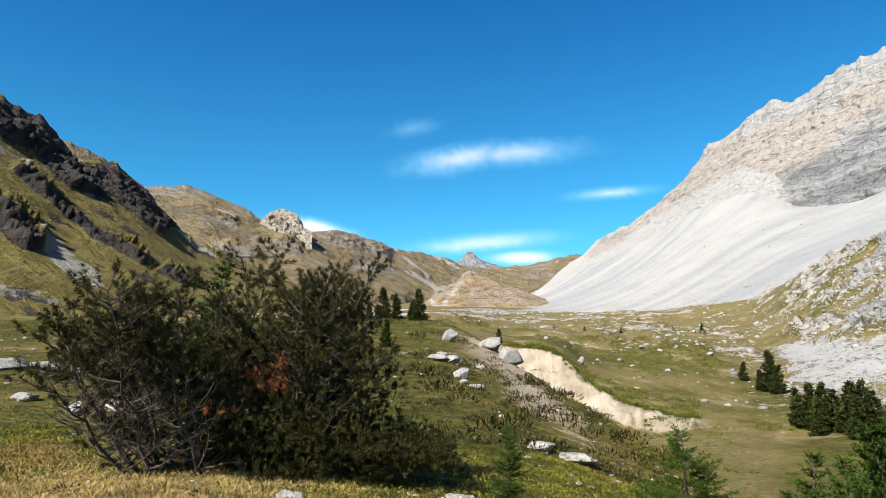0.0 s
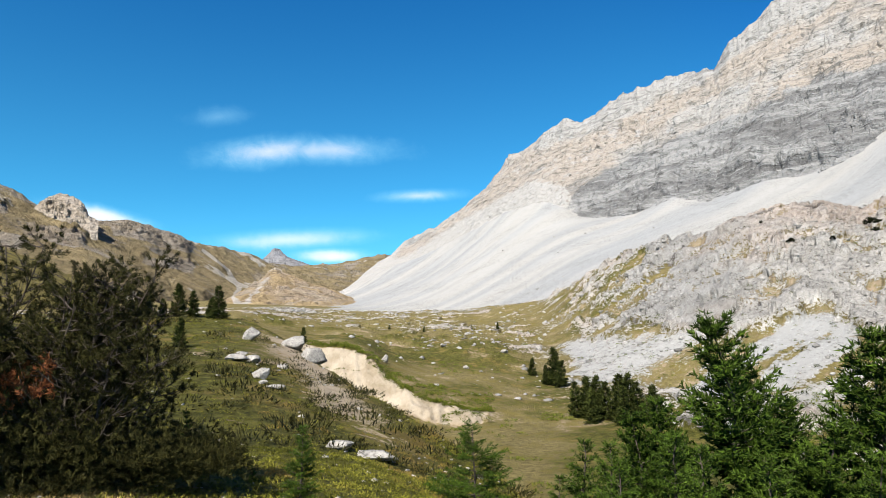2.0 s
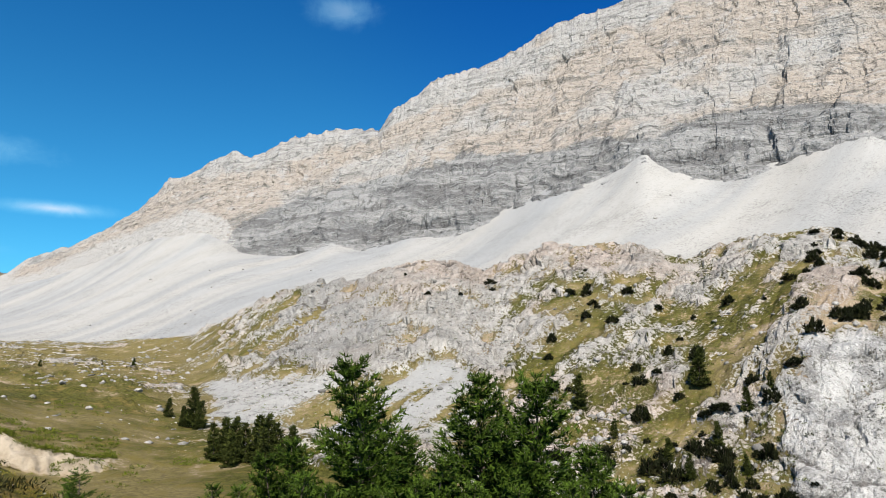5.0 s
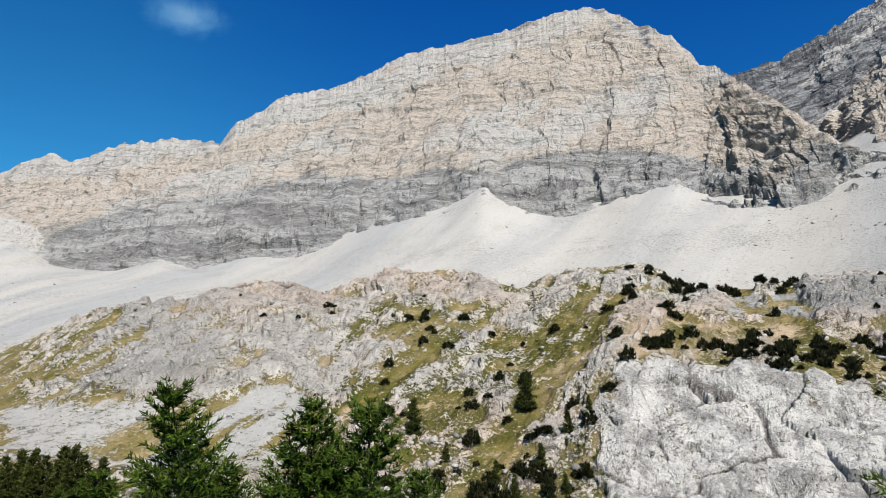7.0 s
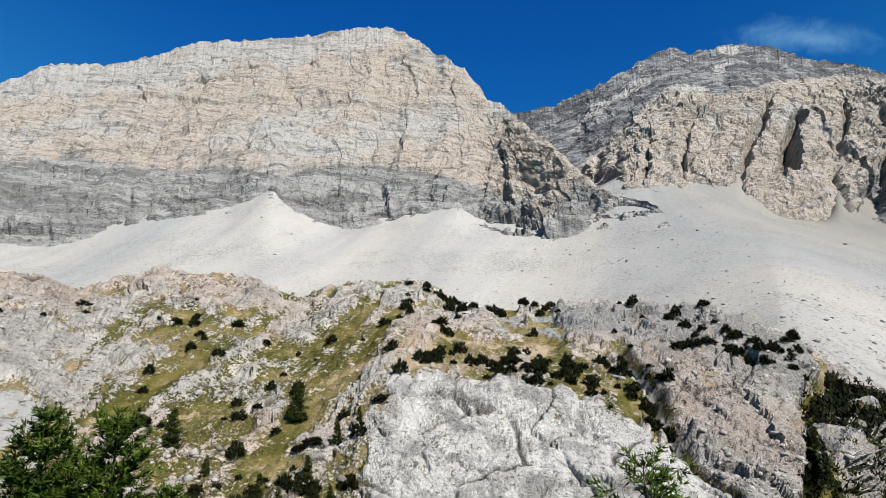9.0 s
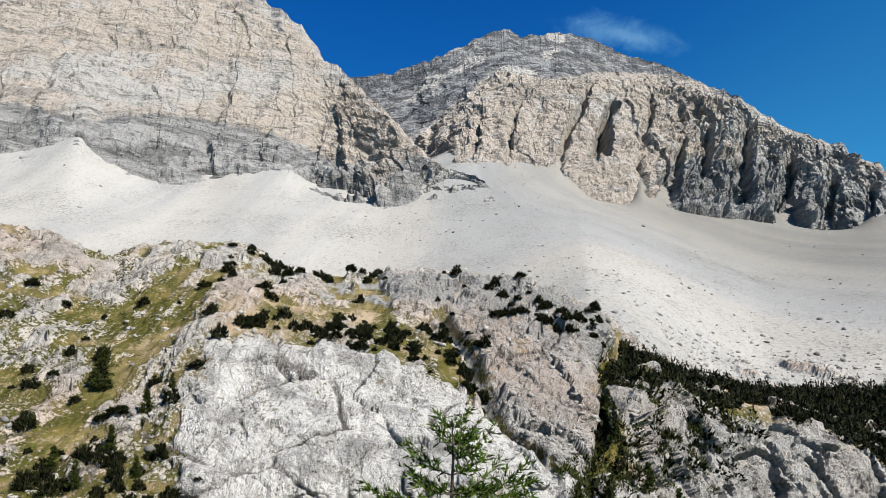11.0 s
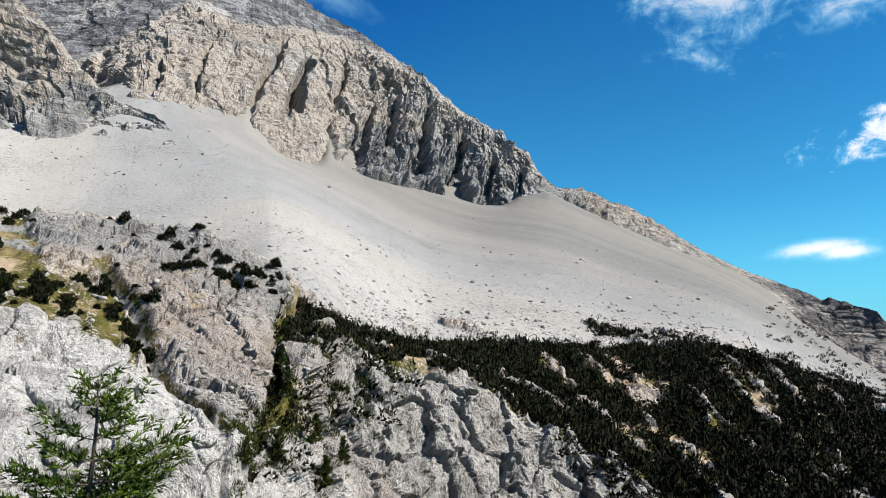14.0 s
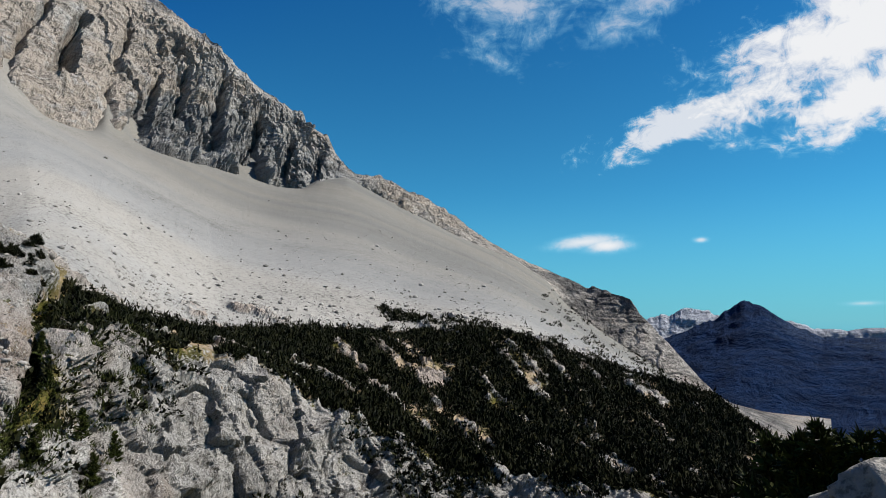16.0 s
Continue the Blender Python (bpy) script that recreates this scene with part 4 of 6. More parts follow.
def hill_bands(VV, BB, P):
    rocky, m = hill_map(BB, angle(P), P.reshape(-1, 3))
    n = fbm(P.reshape(-1, 3), 1 / 110, 4, 0.6, 80).reshape(VV.shape)
    path = np.exp(-(from_line(BB, angle(P), [(-3.6, 6.9), (-1.6, 5.4), (-0.6, 4.0), (-1.4, 2.8)]) / 0.16) ** 2)
    return {"grass": np.clip(0.75 + 0.8 * n - 0.2 * step(VV, 2.4, 3) - 1.2 * rocky, 0, 1), "rubble": np.clip(1.2 * n - rocky + path, 0, 1), "band": 0 * VV}


def hill_relief(d, BB, EE, VV, F):
    rocky, n = hill_map(BB, EE, F)
    v1, g1, k1 = cells(F / 13 + 0.3 * n.reshape(-1)[:, None], 12)
    return 0.6 * d + rocky * (4 + 6 * n + (2 * v1 + 5 * k1 - 2.5 * np.exp(-(g1 / 0.07) ** 2)).reshape(BB.shape))


def cone_bands(VV, BB, P):
    n = fbm(P.reshape(-1, 3), 1 / 60, 4, 0.6, 85).reshape(VV.shape)
    return {"grass": np.clip(0.55 + 0.9 * n, 0, 1), "rubble": np.exp(-((BB - 0.6 - 1.2 * (VV - 2) + n) / 0.8) ** 2) * 0.55 + 0.4 * step(n, 0.2, 0.5) + 0.6 * np.exp(-(from_line(BB, angle(P), [(-1.2, 3.6), (-0.6, 2.4)]) / 0.3) ** 2), "band": 0 * VV}


CRAGS = [([(-37, 17.0), (-33.5, 15.7), (-31, 14.6), (-28.8, 12.4)], 1.15), ([(-27.2, 12.4), (-25.5, 11.6), (-23.8, 10.4), (-22.6, 9.6)], 1.0), ([(-32.5, 12.2), (-29.9, 10.1), (-27.8, 8.4), (-24.1, 6.2)], 0.38),
         ([(-36, 10.4), (-33.4, 8.9), (-31.6, 7.2)], 0.75), ([(-22.5, 5.4), (-20.5, 4.6)], 0.3)]
CHUTES = [([(-31.4, 8.2), (-29.6, 6.3), (-27.2, 4.3)], 0.6), ([(-35, 13.9), (-31.5, 12.9), (-28.6, 11.4)], 0.35), ([(-28.6, 13.6), (-27.9, 11.2)], 0.5), ([(-36, 3.9), (-31, 3.2), (-24, 2.6)], 0.5), ([(-21.5, 8.2), (-19, 6.6)], 0.4)]


def crag_map(BB, EE, F):
    n = fbm(F, 1 / 30, 4, 0.6, 83).reshape(BB.shape)
    near = lambda rows: np.max([np.clip(0.5 + (w + 1.1 * n * w - from_line(BB, EE, pts)) * 3, 0, 1) for pts, w in rows], 0)
    return near(CRAGS), near(CHUTES), n


def crag_bands(VV, BB, P):
    rocky, chute, n = crag_map(BB, angle(P), P.reshape(-1, 3))
    m = fbm(P.reshape(-1, 3), 1 / 14, 3, 0.6, 86).reshape(VV.shape)
    return {"grass": np.clip(0.95 + 0.5 * n - 1.3 * rocky - 1.0 * step(m, 0.3, 0.5), 0, 1), "rubble": np.clip(0.6 * chute * np.clip(0.8 + n, 0, 1) - rocky, 0, 1), "band": 0 * VV}


def crag_relief(d, BB, EE, VV, F):
    rocky, chute, n = crag_map(BB, EE, F)
    u = F * (1, 1, 0.6)
    v1, g1, k1 = cells(u / 8 + 0.3 * fbm(F, 1 / 7, 3, 0.5, 87)[:, None], 8)
    v2, g2, k2 = cells(u / 3.4, 9)
    hard_ = (1.6 * v1 + 3.4 * k1 - 1.6 * np.exp(-(g1 / 0.07) ** 2) + 0.6 * v2 + 1.3 * k2).reshape(BB.shape)
    return 0.25 * d + rocky * (3 + hard_ + 4 * n)


def wood_bands(VV, BB, P):
    n = fbm(P.reshape(-1, 3), 1 / 300, 4, 0.6, 82).reshape(VV.shape)
    return {"grass": 1.7 - step(VV, 2.1, 2.9) * 1.2 * (0.7 + n), "rubble": 0 * VV, "band": 0 * VV}


MAIN_SKY = [(7.2, 2.95), (8.4, 4.1), (9.5, 5.2), (10.6, 6.1), (11.7, 6.65), (12.9, 7.94), (15.5, 9.07), (17.9, 10.58), (19.9, 12.31), (21.2, 13.76), (22, 15.1), (22.9, 15.26), (24.3, 16.04), (26.8, 17.68), (28, 17.43), (29.4, 17.97),
            (31.3, 19.07), (34.3, 20), (37.3, 20.29), (38.8, 20.21), (40, 21.9), (41.8, 23.02), (43.8, 24.53), (46.8, 25.29), (49.3, 26.01), (51.8, 27.3), (54.8, 28.6), (57.9, 29.34), (62.1, 30.04), (65.7, 30.9),
            (68.4, 31.5), (71, 31.68), (73.1, 31.28), (74.7, 30.35), (76.7, 29.5), (78.2, 28.83), (79.7, 27.4), (80.4, 26.15), (81.6, 26.04), (82.5, 25.15), (83.9, 24.1), (86.4, 22.2), (88, 20.6), (89.5, 19.0), (91.2, 17.92), (93, 17.4), (94.8, 16.8), (96.1, 15.4), (97.0, 14.0), (98.6, 11.0)]
mountain("mountain", "huge pale limestone massif with a dark grey lower band", 7.2, 98.5, 0.1,
         ([(7.2, 1495), (9.5, 1475), (12, 1450), (18, 1250), (25, 1040), (28.6, 950), (35, 850), (45, 780), (62, 700), (78, 690), (86, 640), (87.6, 640), (91, 628), (93.7, 618), (96.1, 586), (98.6, 547)],
          [k for k in FOOT_UP if 6 < k[0] < 85.5] + [(86, 15.6), (87.4, 16.7), (91.1, 16.0), (93.7, 15.3), (96.1, 14.3), (97.4, 13.0), (98.6, 11.3)]),
         ([(7.2, 1520), (10, 1640), (12, 1680), (20, 1450), (27, 1300), (40, 1100), (60, 1020), (75, 980), (82, 900), (86, 770), (88.7, 715), (91.2, 672), (93, 660), (94.8, 642), (96.1, 620), (97.4, 588), (98.6, 550)], MAIN_SKY),
         210, LIME, (10, 70, 6), 0, 10, attrs=massif_bands, seed=100, gully=7, block=1.2, grain=40, strata=5.5, flutes=9, extra=massif_relief)
mountain("mountain", "craggy tan limestone peak with grey top and dark clefts", 81, 128, 0.09,
         ([(81, 900), (90, 860)] + [k for k in FOOT_R if 92 < k[0] < 130], [(81, 18), (90, 18.4)] + [k for k in FOOT_UP if 92 < k[0] < 128] + [(128, 11.4)]),
         ([(82, 1150), (90, 1090), (97, 1100), (104, 1120), (109, 1150), (115, 1120), (123, 1060), (128, 1010)],
          [(81, 24.6), (82.7, 25), (86.4, 25.48), (90.8, 26.9), (94.8, 28.52), (97.2, 29), (98.2, 28.34), (101.5, 28.46), (104.6, 27.64), (107.1, 26.31), (111, 24.73), (113.9, 23.16), (116.2, 21.82), (117.3, 20.6),
           (118.8, 19.54), (120.5, 18.46), (121.8, 17.52), (123, 17.28), (123.4, 16.01), (125, 15.72), (125.7, 14.13), (126.8, 12.71), (128, 11.6)]),
         210, LIME, (7, 60, 6), 0, 12, attrs=tower_bands, seed=200, gully=9, block=1.9, grain=22, strata=8, flutes=15, extra=tower_relief)
mountain("mountain", "long grey rock shoulder falling towards the valley", 124.5, 164, 0.12,
         ([(124, 925), (133, 915), (141, 895), (147, 855), (151, 810), (156, 755), (163, 705)], [k for k in FOOT_UP if 126 < k[0] < 164]),
         ([(126, 1250), (133, 1230), (141, 1130), (147, 1000), (151, 900), (157, 790), (164, 720)],
          [(124.5, 12.5), (126.8, 12.2), (129.4, 12.41), (133, 10.63), (135.9, 9.16), (137.3, 7.71), (139.6, 6.24), (141, 5.5), (143.7, 4.27), (146.8, 2.81), (147.2, 2.94), (150.2, 1.84), (150.8, 0.72), (152.6, -1.26), (155.2, -4.42),
           (157.3, -6.6), (159.4, -7.8), (162.3, -9.4), (164, -11)]),
         90, SHOULDER, (9, 45, 6), 8, 12, attrs=shoulder_bands, seed=300, block=3.5)
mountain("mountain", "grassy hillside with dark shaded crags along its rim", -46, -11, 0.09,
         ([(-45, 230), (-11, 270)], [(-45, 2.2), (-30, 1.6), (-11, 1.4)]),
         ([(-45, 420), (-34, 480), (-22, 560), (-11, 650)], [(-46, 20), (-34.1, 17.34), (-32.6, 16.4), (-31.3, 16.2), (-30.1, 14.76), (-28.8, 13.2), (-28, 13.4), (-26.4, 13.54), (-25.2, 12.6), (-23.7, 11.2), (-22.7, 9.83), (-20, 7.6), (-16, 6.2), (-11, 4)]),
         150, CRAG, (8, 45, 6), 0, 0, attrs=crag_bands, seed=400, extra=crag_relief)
mountain("mountain", "brown grassy upland with pale outcrops", -34, 12.5, 0.09,
         ([(-34, 600), (-12, 600), (-6, 900), (0, 1300), (12.5, 1500)], [(-34, 3), (-12, 2.2), (0, 2.4), (12.5, 2.4)]),
         ([(-32, 1100), (-24, 1250), (-12, 1350), (0, 1900), (12.5, 2600)],
          [(-34, 15), (-30, 14.76), (-28.4, 14.45), (-27, 13.69), (-25.6, 12.8), (-24.2, 11.82), (-21, 12.19), (-19.3, 11.73), (-16.6, 10.7), (-15, 9.6), (-11.4, 8.85), (-8.8, 9.04), (-5.9, 8.22), (-4, 7.52), (-1.2, 7.04), (0.8, 6.55),
           (1.5, 6.1), (3.6, 5.7), (6, 6), (7.4, 5.97), (9.8, 6.62), (11.2, 6.81), (12.5, 6.6)]),
         130, HILL, (22, 130, 6), 0, 0, attrs=hill_bands, seed=500, extra=hill_relief, jag=0.45)
mountain("rock_tower", "pale rock tower with a dark shaded side on the upland rim", -16.6, -11.0, 0.06, ([(-13, 1120)], [(-16.6, 8.2), (-14, 7.6), (-11, 7.7)]),
         ([(-13, 1240)], [(-16.6, 8.22), (-15.6, 9.3), (-14.4, 10.42), (-13.6, 10.8), (-12.8, 10.57), (-12.1, 10), (-11.5, 8.6), (-11, 7.72)]), 60, TOWER, (12, 40, 5), 0, seed=550, block=4, grain=30, strata=3)
mountain("mountain", "brown cone hill with eroded pale ridges", -4, 10, 0.08, ([(3, 820)], [(-4, 1.9), (10, 1.9)]),
         ([(-4, 900), (2.2, 1060), (10, 1000)], [(-4, 2.3), (-1.7, 2.8), (0.3, 4.17), (2.2, 5.67), (3.6, 5.09), (5.5, 4.3), (7.4, 3.7), (10, 2.4)]), 100, CONE, (9, 45, 6), 0, 30, attrs=cone_bands, seed=600, gully=26)
mountain("mountain", "grey pyramid peak behind the pass", 0.4, 5.2, 0.04, ([(3, 3000)], [(0.4, 4.5), (5.2, 4.5)]),
         ([(3, 3300)], [(0.4, 5.2), (1, 6.16), (2.1, 7.48), (2.7, 7.14), (3.4, 6.52), (4.1, 6.12), (5.2, 5.3)]), 40, SLATE, (22, 90, 5), 0, 0, seed=700)
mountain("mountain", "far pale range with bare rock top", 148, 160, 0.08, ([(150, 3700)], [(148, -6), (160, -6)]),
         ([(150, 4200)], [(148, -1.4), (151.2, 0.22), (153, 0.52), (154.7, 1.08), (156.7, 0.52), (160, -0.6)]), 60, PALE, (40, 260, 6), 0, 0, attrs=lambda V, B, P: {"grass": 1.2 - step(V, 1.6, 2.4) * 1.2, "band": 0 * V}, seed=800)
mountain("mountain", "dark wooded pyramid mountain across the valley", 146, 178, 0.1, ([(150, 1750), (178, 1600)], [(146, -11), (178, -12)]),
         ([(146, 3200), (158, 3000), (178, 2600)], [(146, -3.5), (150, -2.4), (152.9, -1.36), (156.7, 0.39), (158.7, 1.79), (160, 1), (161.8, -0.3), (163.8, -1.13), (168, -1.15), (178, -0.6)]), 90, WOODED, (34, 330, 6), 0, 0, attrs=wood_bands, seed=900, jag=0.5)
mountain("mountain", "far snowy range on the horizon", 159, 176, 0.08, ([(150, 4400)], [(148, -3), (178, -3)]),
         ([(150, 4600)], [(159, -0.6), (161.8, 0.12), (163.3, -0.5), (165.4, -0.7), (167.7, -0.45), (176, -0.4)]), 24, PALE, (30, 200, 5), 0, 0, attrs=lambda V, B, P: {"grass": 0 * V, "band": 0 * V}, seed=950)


# ---- plants and stones: tools ----
RNG = np.random.default_rng(7)
COL0, DCOL = -44.0, 0.15
NROW = len(GV)


def row_of(v):
    return np.interp(v, GV, np.arange(NROW))


def ground_rc(ri, ci):
    """Points of the ground at fractional rows and columns."""
    i, j = np.clip(ri.astype(int), 0, NROW - 2), np.clip(ci.astype(int), 0, GP.shape[1] - 2)
    a, b = (ri - i)[:, None], (ci - j)[:, None]
    return GP[i, j] * (1 - a) * (1 - b) + GP[i + 1, j] * a * (1 - b) + GP[i, j + 1] * (1 - a) * b + GP[i + 1, j + 1] * a * b


def strew(n, b0, b1, v0, v1, weight=None):
    """n random points of the ground between two bearings and two bands, thinned by a weight map."""
    ri = RNG.uniform(row_of(v0), row_of(v1), n)
    ci = (RNG.uniform(b0, b1, n) - COL0) / DCOL
    if weight is not None:
        keep = RNG.random(n) < weight[ri.astype(int), ci.astype(int)]
        ri, ci = ri[keep], ci[keep]
    return ground_rc(ri, ci)


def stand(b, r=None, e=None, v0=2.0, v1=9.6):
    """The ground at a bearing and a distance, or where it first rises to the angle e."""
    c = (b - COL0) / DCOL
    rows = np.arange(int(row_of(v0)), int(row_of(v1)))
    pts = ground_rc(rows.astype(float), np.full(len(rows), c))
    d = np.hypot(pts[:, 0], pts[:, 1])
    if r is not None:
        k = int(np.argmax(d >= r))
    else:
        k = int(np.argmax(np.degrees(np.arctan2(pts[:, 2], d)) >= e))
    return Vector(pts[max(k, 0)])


def trimesh(name, verts, tris, material, smooth=False):
    me = bpy.data.meshes.new(name)
    verts, tris = np.asarray(verts, np.float32), np.asarray(tris, np.int32)
    me.vertices.add(len(verts))
    me.vertices.foreach_set("co", verts.reshape(-1))
    me.loops.add(tris.size)
    me.loops.foreach_set("vertex_index", tris.reshape(-1))
    me.polygons.add(len(tris))
    me.polygons.foreach_set("loop_start", np.arange(0, tris.size, 3, dtype=np.int32))
    me.update(calc_edges=True)
    if smooth:
        me.shade_smooth()
    me.materials.append(material)
    return me


def part(name, me, parent, label=""):
    ob = new(name, me)
    ob.parent = parent
    return tagged(ob, label) if label else ob


def tubes(paths, sides=5):
    """Tapered limbs from (points, radii)."""
    V, T, base = [], [], 0
    ang = np.linspace(0, 2 * np.pi, sides, endpoint=False)
    for pts, rad in paths:
        pts = np.asarray(pts, float)
        d = np.gradient(pts, axis=0)
        d /= np.maximum(np.linalg.norm(d, axis=1, keepdims=True), 1e-9)
        ref = np.where(np.abs(d[:, 2:3]) > 0.9, [[1.0, 0, 0]], [[0, 0, 1.0]])
        u = np.cross(d, ref)
        u /= np.linalg.norm(u, axis=1, keepdims=True)
        w = np.cross(d, u)
        ring = pts[:, None] + np.asarray(rad)[:, None, None] * (np.cos(ang)[None, :, None] * u[:, None] + np.sin(ang)[None, :, None] * w[:, None])
        n = len(pts)
        V.append(ring.reshape(-1, 3))
        i = base + np.arange((n - 1) * sides).reshape(n - 1, sides)
        j = np.roll(i, -1, 1)
        T.append(np.stack([i, j, j + sides], -1).reshape(-1, 3))
        T.append(np.stack([i, j + sides, i + sides], -1).reshape(-1, 3))
        base += n * sides
    return np.concatenate(V), np.concatenate(T)


def unit(n):
    v = RNG.normal(size=(n, 3))
    return v / np.linalg.norm(v, axis=1, keepdims=True)


def blades(org, way_, length, width):
    """Needles or leaves: one slim triangle each."""
    way_ = way_ / np.linalg.norm(way_, axis=1, keepdims=True)
    side = np.cross(way_, unit(len(org)))
    side /= np.maximum(np.linalg.norm(side, axis=1, keepdims=True), 1e-9)
    h = side * (np.asarray(width) / 2)[:, None]
    v = np.stack([org - h, org + h, org + way_ * np.asarray(length)[:, None]], 1).reshape(-1, 3)
    return v, np.arange(len(v)).reshape(-1, 3)


def needle_material(name, dark, light, rust=0.0, patches=None):
    m, N = mat(name)
    g = N.add("ShaderNodeNewGeometry")
    p = N.add("ShaderNodeTexCoord").outputs["Object"]
    c = N.mix(g.outputs["Random Per Island"], dark, light)
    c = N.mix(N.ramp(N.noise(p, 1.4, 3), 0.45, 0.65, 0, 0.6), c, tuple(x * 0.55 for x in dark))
    c = N.mix(N.math("MULTIPLY", N.add("ShaderNodeObjectInfo").outputs["Random"], 0.15), c, tuple(x * 1.2 for x in light))
    if patches:
        q = N.noise(p, 0.25, 4, 0.6)
        c = N.mix(N.ramp(q, 0.52, 0.62, 0, 0.85), c, patches)
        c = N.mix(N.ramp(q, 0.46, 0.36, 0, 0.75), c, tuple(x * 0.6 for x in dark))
    if rust:
        c = N.mix(N.ramp(N.noise(p, 0.9, 2), 1 - rust, 1.02 - rust), c, (0.16, 0.055, 0.02))
    N.out(c, 0.7, spec=0.08)
    return m


def bark_material(name, a, b):
    m, N = mat(name)
    p = N.add("ShaderNodeTexCoord").outputs["Object"]
    n = N.noise(N.vec("MULTIPLY", p, (1, 1, 0.3)), 30, 5, 0.7)
    N.out(N.mix(N.ramp(n, 0.35, 0.65), a, b), 0.95, n, 0.8, 0.02)
    return m


def stone_material(name, a, b, dark, vary=0.2):
    m, N = mat(name)
    p = N.add("ShaderNodeTexCoord").outputs["Object"]
    r = N.add("ShaderNodeNewGeometry").outputs["Random Per Island"]
    n, f = N.noise(p, 2.2, 6, 0.65), N.noise(p, 9.0, 5, 0.7)
    c = N.mix(N.ramp(n, 0.3, 0.7), a, b)
    c = N.mix(N.ramp(f, 0.52, 0.36, 0, 0.7), c, dark)
    c = N.mix(N.ramp(N.ridged(p, 1.6, 5, 0.6), 0.3, 0.08, 0, 0.6), c, dark)
    c = N.mix(N.math("MULTIPLY", N.math("MULTIPLY", r, r), vary), c, dark)
    N.out(c, 0.95, N.math("ADD", n, N.math("MULTIPLY", f, 0.4)), 0.9, 0.15)
    return m


LARCH = needle_material("larch_needles", (0.005, 0.013, 0.001), (0.055, 0.092, 0.009))
DARKPINE = needle_material("pine_needles", (0.003, 0.004, 0.001), (0.048, 0.045, 0.011))
DEEP = needle_material("dark_conifer_needles", (0.006, 0.009, 0.002), (0.045, 0.055, 0.01))
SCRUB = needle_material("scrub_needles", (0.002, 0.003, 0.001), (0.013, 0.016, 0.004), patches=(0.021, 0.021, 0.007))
HEATH = needle_material("heath_leaves", (0.032, 0.037, 0.004), (0.175, 0.165, 0.022), patches=(0.16, 0.105, 0.03))
MATS = needle_material("juniper_mats", (0.03, 0.042, 0.004), (0.1, 0.115, 0.012))
STRAW = needle_material("dry_grass_blades", (0.15, 0.105, 0.03), (0.4, 0.29, 0.115))
RUST = needle_material("dead_needles", (0.12, 0.04, 0.015), (0.26, 0.1, 0.04))
BARK = bark_material("bark", (0.03, 0.023, 0.018), (0.085, 0.068, 0.055))
DEADWOOD = bark_material("dead_wood", (0.05, 0.036, 0.027), (0.15, 0.112, 0.085))
STONE = stone_material("boulder_limestone", (0.224, 0.212, 0.192), (0.368, 0.348, 0.316), (0.06, 0.0576, 0.052))
RUBBLE = stone_material("rubble_limestone", (0.192, 0.184, 0.172), (0.368, 0.352, 0.328), (0.064, 0.0616, 0.056), 0.85)


def limb(start, way_, length, lift_, n=6, wob=0.05):
    """A limb that starts along way_ and bends up (or down) on its way."""
    s = np.linspace(0, 1, n)
    p = np.asarray(start) + np.outer(s * length, way_)
    p[:, 2] += lift_ * length * s ** 2
    p[1:] += RNG.normal(0, wob * length / n, (n - 1, 3)).cumsum(0)
    return p


